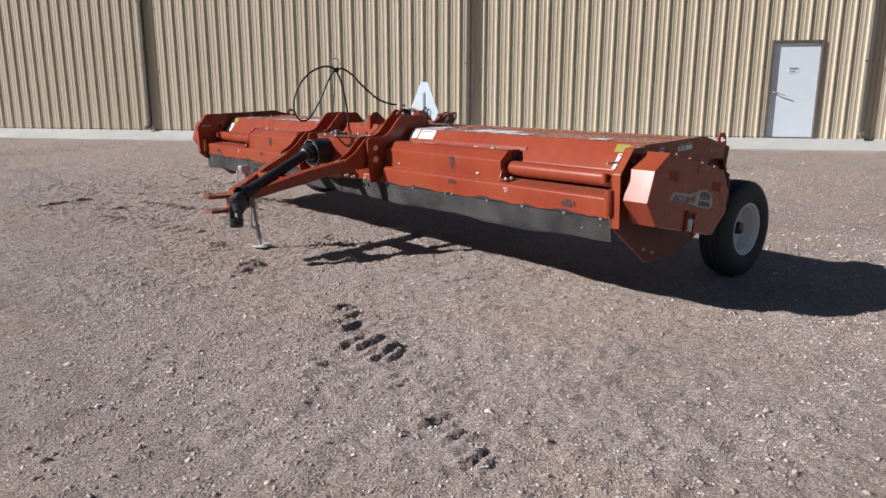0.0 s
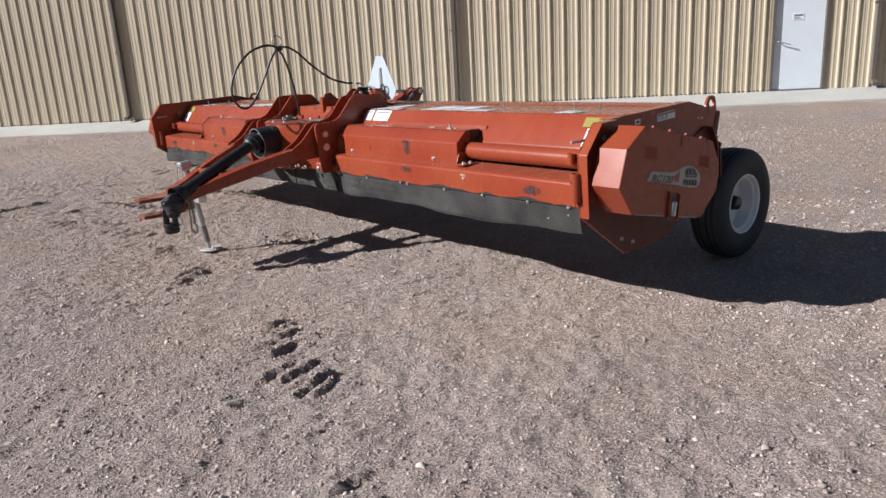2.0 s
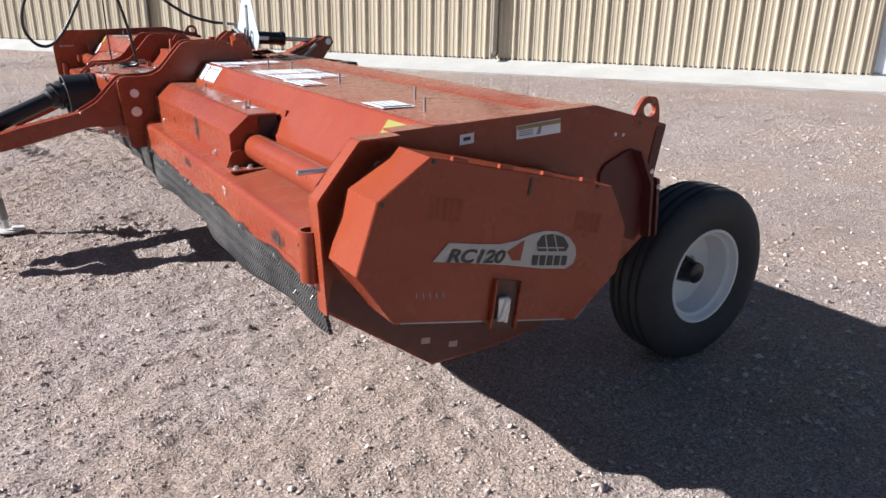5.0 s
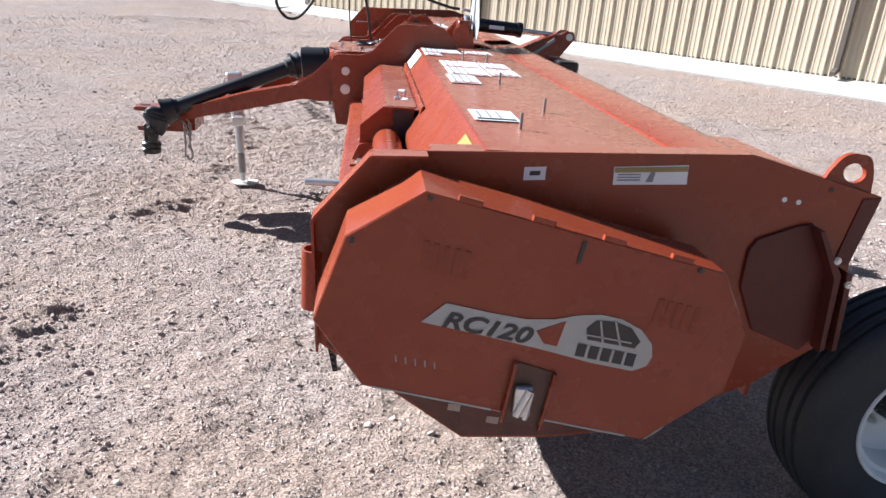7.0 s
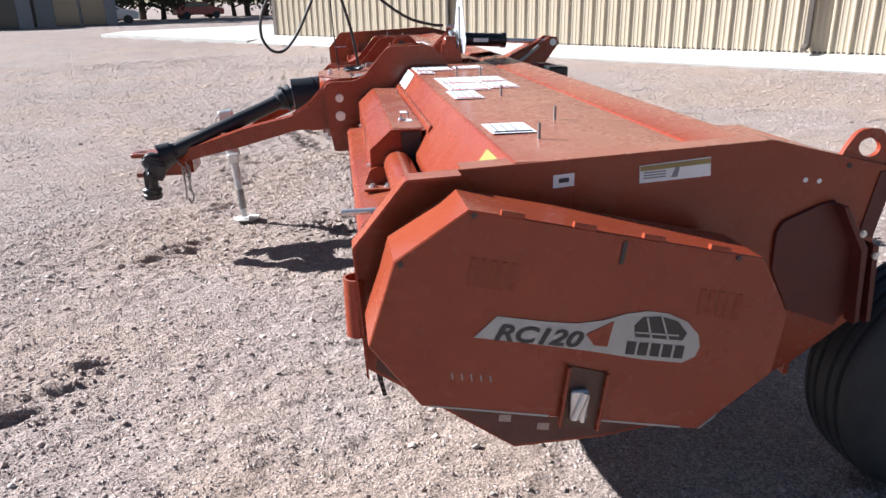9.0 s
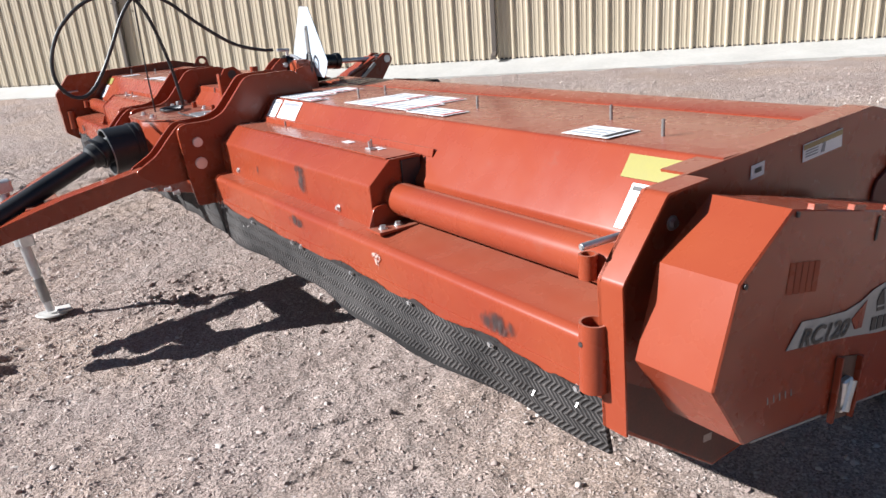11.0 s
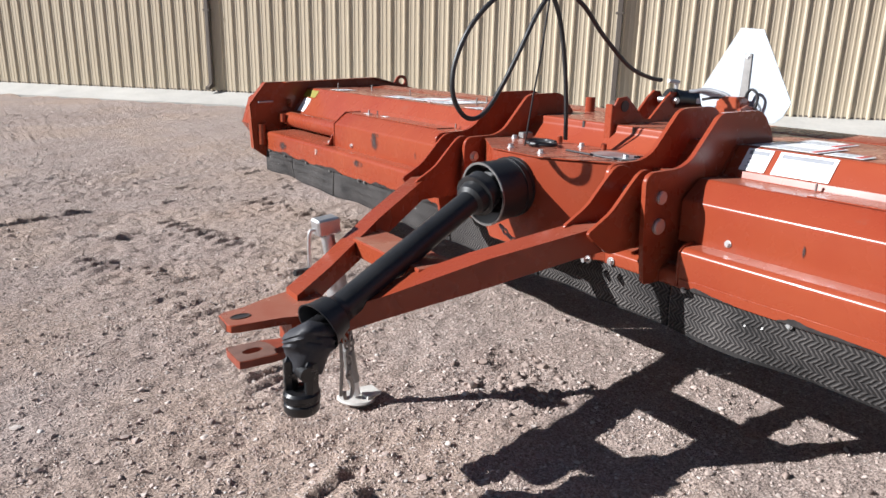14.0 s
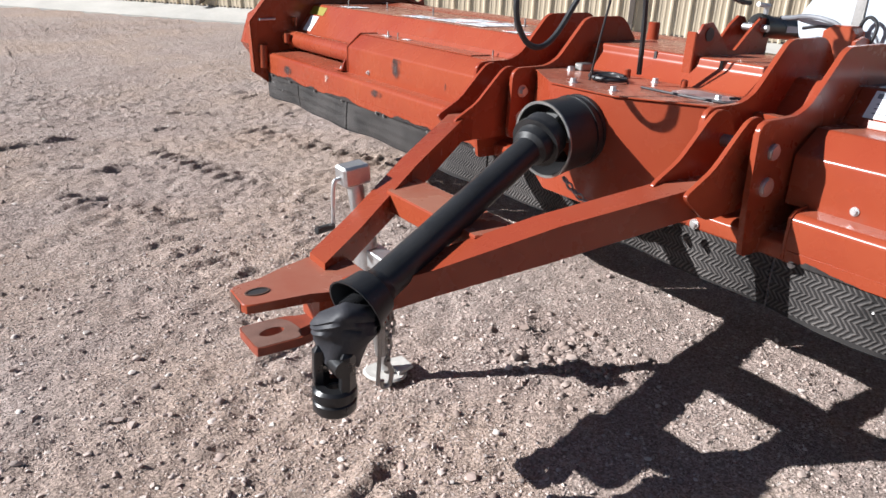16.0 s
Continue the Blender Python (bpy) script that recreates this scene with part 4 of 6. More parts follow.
    bolt((4.015, y0, 1.022), (0, s, 0), plate, 0.012, 0.012)
    # thin dark sheet: the shade beneath the drive cover, put in as colour
    cover_shade = [(3.835, 0.600), (4.21, 0.322), (4.46, 0.326), (4.68, 0.352), (4.93, 0.460), (4.86, 0.52), (4.70, 0.535), (4.60, 0.515), (4.30, 0.56), (3.95, 0.645), (3.86, 0.70)]
    P("cover_shade", prism(cover_shade, y0 + s * 0.0005, y0 + s * 0.0012), COVERSHADE, plate, "shade below the cover, painted dark on the lower plate", 0)
    # strip along the rear edge; the angled flange's shade is in its colour
    flange = [END[9], (END[9][0] - 0.050, END[9][1] - 0.004), (END[8][0] - 0.046, END[8][1]), END[8]]
    P("rear_flange", prism([(x - 0.002, z - 0.003) for x, z in flange], y0 + s * 0.0008, y0 + s * 0.004, bev=0.001), DARKRED, plate, "rear flange of the plate, its shade painted dark red")
    # lifting eye
    lug = round_poly([(5.07, 1.04), (5.082, 1.105), (5.125, 1.170), (5.195, 1.166), (5.214, 1.12), (5.225, 1.02), (5.15, 0.99)], 0.03)
    ring = holed(resample(lug, (5.160, 1.118)), oval(5.160, 1.118, 0.032, 0.025, -0.25, 32), y0 - s * 0.012, y0 - s * 0.027)
    P("lifting_eye", ring, RED, label="red-orange steel lifting eye")
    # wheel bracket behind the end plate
    P("wheel_bracket", prism(BRACKET, y0 + s * 0.002, y0 + s * 0.010, bev=0.002), DARKRED, label="dark red wheel bracket")
    # bars coloured dark to stand for the shade they lie in
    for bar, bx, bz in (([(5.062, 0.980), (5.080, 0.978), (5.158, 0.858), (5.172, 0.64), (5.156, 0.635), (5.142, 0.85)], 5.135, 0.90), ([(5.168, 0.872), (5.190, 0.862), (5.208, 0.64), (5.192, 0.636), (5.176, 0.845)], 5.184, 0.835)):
        P("bracket_bar", prism(bar, y0 + s * 0.010, y0 + s * 0.052, bev=0.002), DARKRED)
        bolt((bx, y0 + s * 0.050, bz), (0, s, 0), mower, 0.007, 0.006, m=ZINC)
    return plate


before = set(mower.children)
end_of(-1)
near_end = set(mower.children) - before
end_of(1)
# the far end sits a little further forward and higher
for ob in set(mower.children) - before - near_end:
    ob.location += Vector((-0.08, 0.0, 0.055))

# hood, its front and rear folds, in two halves
for s in (-1, 1):
    a, b = Y(s, 0.66), Y(s, HALF - 0.008)
    hood = P("hood", folded([(4.068, 0.83), (4.068, 0.945), (4.200, 1.128), (4.700, 1.132), (4.702, 1.10)], a, b, -0.006), label="red-orange sheet-steel hood over the flail rotor")
    P("rear_flap", folded([(4.704, 1.118), (4.712, 1.131), (4.862, 1.147), (5.045, 1.085), (5.06, 0.90)], a, b, -0.006), RED, mower, "red-orange ridged rear flap")
    # lower front panel and its shelf
    panel = P("front_panel", folded([(3.845, 0.645), (3.828, 0.655), (3.822, 0.785), (3.838, 0.80), (4.08, 0.826)], Y(s, 0.725), Y(s, HALF - 0.03), -0.006), label="red-orange folded front panel above the skirt")
    P("end_gusset", prism([(3.822, 0.66), (3.818, 0.79), (3.84, 0.808), (4.07, 0.834), (4.07, 0.66)], Y(s, 0.722), Y(s, 0.732), bev=0.002), RED, panel)
    # box that houses the drive shaft
    case = P("shaft_housing", folded([(3.915, 0.80), (3.90, 0.80), (3.898, 0.952), (3.985, 1.022), (4.115, 1.022), (4.15, 1.035)], Y(s, 0.66), Y(s, 2.13), -0.005), label="red-orange folded shaft housing with a hinged lid")
    P("lid_flange", prism([(4.118, 1.02), (4.124, 1.02), (4.132, 1.046), (4.126, 1.046)], Y(s, 0.72), Y(s, 2.19)), RED, case)
    P("lid", box(3.99, 4.11, Y(s, 1.05), Y(s, 2.10), 1.023, 1.027, 0.001), RED, case, "red-orange lid sheet")
    P("housing_end", prism([(3.895, 0.79), (3.893, 0.955), (3.98, 1.03), (4.10, 1.03), (4.10, 0.80)], Y(s, 2.13), Y(s, 2.142), bev=0.002), RED, case)
    P("clasp", add_box(box(4.03, 4.055, Y(s, 1.89), Y(s, 1.93), 1.027, 1.034, 0.001), 4.036, 4.046, Y(s, 1.905), Y(s, 1.912), 1.03, 1.058), ZINC, case, "zinc clasp")
    for d in (1.95, 1.72):
        sticker(rect((4.055, Y(s, d), 1.027), (1, 0, 0), (0, 1, 0), 0.030, 0.06), (0, 0, 1), WHITE, case, "sticker", "small white sticker on the lid")
    P("stud", cyl((4.075, Y(s, 1.86), 1.026), (4.075, Y(s, 1.86), 1.055), 0.004, seg=8), STEEL, case)
    P("stud", cyl((4.10, Y(s, 1.02), 1.026), (4.10, Y(s, 1.02), 1.05), 0.004, seg=8), STEEL, case)
    bolt((3.899, Y(s, 1.885), 0.836), (-1, 0, 0), case, 0.009, 0.012)
    bolt((3.899, Y(s, 0.86), 0.835), (-1, 0, 0), case, 0.009, 0.009)
    # shaft tube from the housing to the end
    P("shaft_tube", cyl((4.0, Y(s, 2.13), 0.895), (4.0, Y(s, HALF - 0.01), 0.895), 0.056, seg=32), label="red-orange steel shaft tube")
    P("tube_dark", box(4.02, 4.095, Y(s, 2.142), Y(s, 2.15), 0.86, 1.02, 0.001), DARKINK, case, "dark opening of the housing", 0)
    br = prism(round_poly([(3.862, 0.81), (3.892, 0.884), (3.935, 0.892), (4.06, 0.865), (4.08, 0.825)], 0.012), Y(s, 2.15), Y(s, 2.16), bev=0.001)
    add_box(br, 3.86, 4.06, Y(s, 2.145), Y(s, 2.24), 0.812, 0.822, 0.002)
    P("tube_bracket", br, RED)
    for k in range(2):
        bolt((3.895 + 0.06 * k, Y(s, 2.20), 0.822), (0, 0, 1), mower, 0.011, 0.012)
    # soft dark scuffs on the housing and panel
    sr = random.Random(21)
    for x, d, z, w, h, lean, par in ((3.8970, 1.585, 0.897, 0.050, 0.058, 0.25, case), (3.8975, 1.575, 0.935, 0.052, 0.018, 0.0, case), (3.8225, 1.66, 0.755, 0.070, 0.024, 0.6, panel), (3.8238, 2.86, 0.722, 0.080, 0.034, -0.2, panel), (3.8978, 1.12, 0.87, 0.006, 0.022, 0.1, case)):
        pts = []
        for k in range(26):
            a = 2 * math.pi * k / 26
            r = sr.uniform(0.82, 1.08)
            v = h * r * math.sin(a)
            pts.append((x, Y(s, d) + w * r * math.cos(a) + lean * v, z + v))
        sticker(pts[::-1], (-1, 0, 0), SCUFF, par, "scuff", "dark scuff mark")
    patch = [(3.8215, Y(s, 2.27 + a), 0.752 + c) for a, c in ((-0.026, 0.016), (-0.004, 0.021), (0.020, 0.017), (0.026, 0.004), (0.012, -0.006), (0.014, -0.022), (-0.006, -0.018), (-0.012, -0.002), (-0.030, 0.004))]
    sticker(patch[::(-1 if s < 0 else 1)], (-1, 0, 0), RUBBED, panel, "rubbed_patch", "pale rubbed patch of paint")
    # lap of the lower lip on the front panel
    P("lap_strip", prism([(3.8285, 0.656), (3.8250, 0.656), (3.8236, 0.690), (3.8270, 0.691)], Y(s, 0.74), Y(s, HALF - 0.05)), RED, panel, "", 0)
    # worn lower margin of the front panel, in ragged lengths
    wr = random.Random(3 if s < 0 else 4)
    for d, w0, w1, top in ((0.80, 0.05, 0.16, 0.016), (1.18, 0.08, 0.26, 0.026), (1.62, 0.10, 0.05, 0.010), (2.07, 0.20, 0.24, 0.030), (2.46, 0.06, 0.12, 0.020), (2.86, 0.24, 0.17, 0.026), (3.13, 0.09, 0.05, 0.012)) + (((0.98, 0.22, 0.20, 0.050), (1.38, 0.10, 0.12, 0.034)) if s > 0 else ()):
        k = 22
        pts = [(3.8242, Y(s, d - w0), 0.6565)]
        for i in range(1, k):
            u = -1 + 2 * i / k
            ridge = (1 - abs(u)) ** 0.8 * (0.75 + 0.25 * math.cos(5 * u + d * 7))
            pts.append((3.8236, Y(s, d + u * (w0 if u < 0 else w1)), 0.6575 + top * ridge + wr.uniform(-0.0016, 0.0016)))
        pts.append((3.8242, Y(s, min(d + w1, HALF - 0.05)), 0.6565))
        sticker(pts[::(-1 if s < 0 else 1)], (-1, 0, 0), MARGIN, panel, "belt_margin", "black rubbed margin above the belt")
    # rubber skirt
    cuts = [0.0, 0.68, 2.02, 2.72, HALF + 0.0] if s > 0 else [0.0, 0.70, HALF - 0.02]
    for c0, c1 in zip(cuts, cuts[1:]):
        bm = bmesh.new()
        k = 28
        rows = []
        for i in range(k + 1):
            d = c0 + 0.006 + (c1 - c0 - 0.012) * i / k
            wob = 0.006 * math.sin(d * 5.1) + 0.004 * math.sin(d * 11.7)
            sag = (0.6 * max(0.0, 1 - abs(d - 2.4) / 0.5) - 0.7 * max(0.0, d - 2.8) / 0.4) if s < 0 else 0.0
            rows.append([bm.verts.new((x + wob * g - 0.018 * sag * g, Y(s, d), z - 0.011 * sag * g)) for x, z, g in ((3.834, 0.665, 0), (3.832, 0.58, 0.4), (3.838, 0.492 + wob * 0.6, 1.6), (3.850, 0.492 + wob * 0.6, 1.6), (3.844, 0.58, 0.4), (3.846, 0.665, 0))])
        for a, b in zip(rows, rows[1:]):
            for j in range(6):
                bm.faces.new((a[j], b[j], b[(j + 1) % 6], a[(j + 1) % 6]))
        bm.faces.new(rows[0])
        bm.faces.new(rows[-1][::-1])
        P("rubber_skirt", bm, BELT, label="black chevron-tread rubber belt skirt")
    for d in ((0.76, 1.15, 1.58, 1.66, 2.07, 2.44, 2.83, 3.14)):
        bolt((3.826, Y(s, d), 0.653), (-1, 0, 0), mower, 0.0075, 0.008, m=STEEL if s > 0 else ZINC)
    # nails and stones caught in the skirt
    for d, z in ((1.0, 0.60), (1.06, 0.61), (3.13, 0.60), (2.98, 0.565)):
        P("caught_bit", prism([(3.826, z), (3.836, z), (3.836, z + 0.012)], Y(s, d), Y(s, d + 0.006)), STEEL, mower, "", 0)
    # studs along the hood
    for x, d in ((4.392, 1.22), (4.506, 1.27), (4.438, 2.045), (4.476, 2.66), (4.34, 2.96)):
        P("stud", cyl((x, Y(s, d), 1.12), (x, Y(s, d), 1.175), 0.005, seg=8), STEEL, hood)
    # stickers on the hood
    zt = 1.131

    def flat(name, x0, x1, d0, d1, m, par, lift=0.0025, z=zt, label=""):
        q = [(x0, Y(s, d0), z), (x1, Y(s, d0), z), (x1, Y(s, d1), z), (x0, Y(s, d1), z)]
        return sticker(q if s > 0 else q[::-1], (0, 0, 1), m, par, name, label, lift)
    for x0, x1, d0, d1 in ((4.225, 4.36, 2.70, 2.87), (4.26, 4.44, 1.32, 1.58), (4.26, 4.44, 1.59, 1.84), (4.45, 4.58, 1.32, 1.55), (4.45, 4.58, 1.57, 1.80), (4.24, 4.36, 1.86, 2.10), (4.21, 4.42, 0.70, 0.95), (4.21, 4.30, 0.97, 1.10), (4.44, 4.60, 0.72, 0.90)):
        st = flat("sticker", x0, x1, d0, d1, WHITE, hood, label="white instruction sticker on the hood")
        flat("printed_bar", x0 + 0.01, x1 - 0.01, d1 - 0.03, d1 - 0.012, DARKINK if d0 > 2 else REDINK, st, 0.004)
        for k in range(3):
            flat("printed_bar", x0 + 0.02 + 0.03 * k, x0 + 0.026 + 0.03 * k, d0 + 0.02, d1 - 0.045, GREYINK, st, 0.004)
    fn = Vector((-(1.128 - 0.945), 0, 4.200 - 4.068)).normalized()

    def face(name, d0, d1, f0, f1, m, par, lift=0.003, label=""):
        p = [Vector((4.068, 0, 0.945)).lerp(Vector((4.200, 0, 1.128)), f) for f in (f0, f1)]
        q = [(p[0].x, Y(s, d0), p[0].z), (p[0].x, Y(s, d1), p[0].z), (p[1].x, Y(s, d1), p[1].z), (p[1].x, Y(s, d0), p[1].z)]
        return sticker(q if s < 0 else q[::-1], fn, m, par, name, label, lift)
    for d0, d1 in ((0.705, 0.805), (0.83, 1.035)) if s < 0 else ():
        st = face("sticker", d0, d1, 0.56, 0.97, WHITE, hood, label="white sticker on the hood's front")
        face("printed_bar", d0 + 0.012, d1 - 0.012, 0.86, 0.93, GREYINK, st, 0.0045)
        for k in range(3):
            face("printed_bar", d0 + 0.02, d1 - 0.03 - 0.01 * k, 0.63 + 0.07 * k, 0.645 + 0.07 * k, GREYINK, st, 0.0045)
    face("sticker", HALF - 0.258, HALF - 0.042, 0.63, 0.91, YELLOW, hood, label="yellow rectangular sticker")
    st = face("sticker", HALF - 0.212, HALF - 0.085, 0.05, 0.58, WHITE, hood, label="white warning sticker with black heading")
    face("printed_bar", HALF - 0.205, HALF - 0.178, 0.495, 0.545, DARKINK, st, 0.0045)
    if s < 0:
        p = Vector((4.068, 0, 0.945)).lerp(Vector((4.200, 0, 1.128)), 0.50)
        lettered("BELT TENSION", (p.x, Y(s, HALF - 0.174), p.z), (0, -1, 0), (0.132, 0, 0.183), 0.0095, DARKINK, st, slant=0.0, stretch=0.86)
    # jack sockets beside the end plate
    bm = lathe([(0, 0.026), (0, 0.032), (0.158, 0.032), (0.158, 0.026)], (3.800, Y(s, HALF - 0.024), 0.695), (0, 0, 1), 22)
    P("jack_socket", bm, RED, label="short red-orange socket tube")
    P("hole", cyl((3.7695, Y(s, HALF - 0.032), 0.808), (3.7670, Y(s, HALF - 0.032), 0.808), 0.006, seg=10), DARKINK, mower, "", 0)
    P("stub_tube", lathe([(0, 0.016), (0, 0.022), (0.06, 0.022), (0.06, 0.016)], (3.925, Y(s, HALF - 0.158), 0.878), (0, 0, 1), 16), RED)
    P("sticker_tab", box(4.02, 4.035, Y(s, HALF - 0.010), Y(s, HALF - 0.085), 0.975, 1.040, 0.006), RED)
    # chrome pin rod lying on the tube
    P("pin_rod", cyl((3.775, Y(s, HALF - 0.035), 1.02), (3.90, Y(s, HALF - 0.018), 1.024), 0.008, seg=12, bev=0.002), ZINC, mower, "bright zinc pin rod")


P("centre_strip", folded([(3.846, 0.648), (3.829, 0.655), (3.826, 0.705), (3.86, 0.72), (4.05, 0.74)], Y(-1, 0.74), Y(1, 0.74), -0.006), RED, mower, "red-orange strip that clamps the centre skirt")
for d in (-0.42, -0.05, 0.34):
    bolt((3.826, YC + d, 0.67), (-1, 0, 0), mower, 0.012, 0.012)

# rotor, rear skirt and the parts under the hood
rot = cyl((4.42, Y(-1, HALF - 0.03), 0.62), (4.42, Y(1, HALF - 0.03), 0.62), 0.11, seg=24)
rr = random.Random(9)
for i in range(86):
    y = Y(-1, HALF - 0.10) + i * (2 * HALF - 0.2) / 85
    a = rr.uniform(0, 6.28)
    add_box(rot, -0.02, 0.02, -0.025, 0.025, 0.10, 0.24, 0, Matrix.Translation((4.42, y, 0.62)) @ Matrix.Rotation(a, 4, "Y"))
P("flail_rotor", rot, RUST, mower, "dark steel flail rotor")
for s in (-1, 1):
    P("rear_skirt", box(5.02, 5.035, Y(s, 0.02), Y(s, HALF - 0.02), 0.45, 1.04, 0.002), RED)
P("beam", box(4.75, 4.90, Y(-1, HALF - 0.02), Y(1, HALF - 0.02), 0.93, 1.08, 0.01), RED, mower, "square steel cross beam")

# centre hood and gearbox cover between the hitch plates
P("centre_hood", folded([(4.05, 0.86), (4.06, 1.03), (4.105, 1.052), (4.160, 1.118), (4.164, 1.150), (4.60, 1.152), (4.72, 1.120), (5.04, 1.045), (5.06, 0.90)], Y(-1, 0.44), Y(1, 0.44), -0.006), label="red-orange centre hood")
for s in (-1, 1):
    P("side_hood", folded([(4.05, 0.86), (4.06, 0.95), (4.165, 1.10), (4.19, 1.128), (4.71, 1.132), (5.04, 1.045), (5.06, 0.90)], Y(s, 0.452), Y(s, 0.66), -0.006), RED, mower, "red-orange hood strip between hitch plates")
for s in (-1, 1):
    P("rear_flap", folded([(4.706, 1.120), (4.714, 1.134), (4.862, 1.147), (5.045, 1.085), (5.06, 0.90)], Y(s, 0.16), Y(s, 0.659), -0.006), RED, mower, "red-orange ridged rear flap")
P("seam", box(4.1585, 4.1605, Y(1, 0.10), Y(1, 0.112), 1.120, 1.149, 0), DARKINK, mower, "", 0)
P("seam", box(4.1585, 4.1605, Y(-1, 0.18), Y(-1, 0.192), 1.120, 1.149, 0), DARKINK, mower, "", 0)
gb = P("gearbox_cover", prism([(3.67, 5.80), (3.67, 6.08), (3.86, 6.38), (4.09, 6.38), (4.09, 5.50), (3.86, 5.50)], 0.66, 1.045, "z", 0.004), label="red-orange folded gearbox cover with a flat lid")
P("lid", prism([(3.664, 5.796), (3.664, 6.084), (3.856, 6.386), (4.12, 6.386), (4.12, 5.494), (3.856, 5.494)], 1.046, 1.051, "z", 0.001), RED, gb, "red-orange lid sheet")
for x, y in ((3.74, 5.86), (3.74, 6.05), (3.97, 6.30), (3.95, 5.60), (4.05, 5.94)):
    bolt((x, y, 1.051), (0, 0, 1), gb, 0.012, 0.016)
P("breather", cyl((4.03, 6.06, 1.05), (4.03, 6.06, 1.085), 0.014, seg=12, bev=0.003), RED, gb)
P("breather", cyl((4.06, 5.82, 1.05), (4.06, 5.82, 1.078), 0.012, seg=12, bev=0.003), RED, gb)
P("hatch", prism([(3.90, 5.56), (3.90, 5.74), (3.93, 5.77), (4.00, 5.77), (4.03, 5.74), (4.03, 5.56), (4.00, 5.53), (3.93, 5.53)], 1.051, 1.056, "z", 0.001), ZINC, gb, "shiny worn oval hatch plate")
P("lid_cable", pipe(spline([(3.88, 5.86, 1.056), (3.87, 5.74, 1.057), (3.875, 5.60, 1.057), (3.90, 5.515, 1.057), (3.95, 5.505, 1.058), (3.975, 5.54, 1.062), (3.95, 5.56, 1.062)], 6), 0.0045, 8), HOSE, gb, "thin black cable round the hatch")

# hitch plates
OUT = [(3.748, 0.655), (3.741, 0.664), (3.72, 0.80), (3.705, 1.035), (3.73, 1.058), (3.88, 1.062), (3.94, 1.088), (4.07, 1.235), (4.10, 1.248), (4.34, 1.252), (4.44, 1.14), (4.44, 1.05), (4.10, 0.83), (3.95, 0.655)]
LOWER = [(3.70, 0.78), (3.705, 1.035), (3.73, 1.058), (3.88, 1.062), (3.94, 1.088), (4.07, 1.235), (4.10, 1.248), (4.30, 1.252), (4.40, 1.14), (4.40, 1.05), (4.00, 0.78)]
for s in (-1, 1):
    outer = P("hitch_plate", prism(round_poly(OUT, 0.035), Y(s, 0.650), Y(s, 0.632), bev=0.003), RED, label="tall curved red-orange hitch plate with bolted pins")
    inner = P("hitch_plate", prism(round_poly([(x + 0.03, z) for x, z in LOWER], 0.035), Y(s, 0.452), Y(s, 0.434), bev=0.003), RED, label="tall curved red-orange hitch plate")
    for z, r in ((0.967, 0.024), (0.864, 0.029)):
        bm = cyl((3.79, Y(s, 0.645), z), (3.79, Y(s, 0.662), z), r, seg=20, bev=0.004)
        P("pin_head", bm, ZINC, outer, "round zinc pin head")
        P("pin", cyl((3.79, Y(s, 0.64), z), (3.79, Y(s, 0.44), z), 0.019, seg=16), STEEL, outer)
        bolt((3.79, Y(s, 0.434), z), (0, -s, 0), inner, 0.017, 0.018)
    P("cross_web", box(3.98, 4.02, Y(s, 0.452), Y(s, 0.632), 0.80, 1.03, 0.002), RED)

# tongue
tip = [(2.462, 5.950), (2.438, 5.945), (2.426, 5.930), (2.422, 5.834), (2.430, 5.817), (2.452, 5.811)]
tongue = P("tongue", prism(tip + [(2.540, 5.806), (2.600, 5.804), (2.777, 5.742), (2.800, 5.760), (2.800, 6.040), (2.754, 6.059), (2.598, 6.000), (2.520, 5.958)], 0.565, 0.592, "z", 0.003), RED, label="red-orange A-frame tongue with a clevis")
lower = P("clevis_plate", holed(resample(round_poly([(2.445, 5.806), (2.578, 5.806), (2.639, 5.830), (2.777, 5.802), (2.777, 5.952), (2.639, 5.925), (2.578, 5.946), (2.445, 5.946)], 0.012, 3), (2.515, 5.876), 40), oval(2.515, 5.876, 0.036, 0.020, 0.15, 40), 0.440, 0.465, "z"), RUSTRED, tongue, "worn dull red lower clevis plate", 30)
P("worn_face", holed(resample(round_poly([(2.448, 5.810), (2.572, 5.810), (2.590, 5.850), (2.582, 5.910), (2.560, 5.942), (2.448, 5.942)], 0.012, 3), (2.515, 5.876), 40), oval(2.515, 5.876, 0.0365, 0.0205, 0.15, 40), 0.4652, 0.4664, "z"), WORN, lower, "bare brownish worn face round the slot", 30)
P("clevis_hole", holed(oval(2.482, 5.880, 0.035, 0.022, 0.1, 32), oval(2.482, 5.880, 0.030, 0.017, 0.1, 32), 0.5922, 0.5945, "z"), RUST, tongue, "worn rim of the hitch hole")
P("clevis_hole", prism(oval(2.482, 5.880, 0.031, 0.018, 0.1, 32), 0.5915, 0.5928, "z"), DARKINK, tongue, "", 0)
P("worn_tip", prism([(2.4232, 5.920), (2.4262, 5.920), (2.4232, 5.840), (2.4202, 5.840)], 0.568, 0.589, "z"), RUST, tongue, "bare rusty edge of the tip", 0)
P("clevis_web", prism([(2.639, 5.835), (2.820, 5.760), (2.820, 6.020), (2.639, 5.945)], 0.465, 0.566, "z", 0.002), RED, tongue)


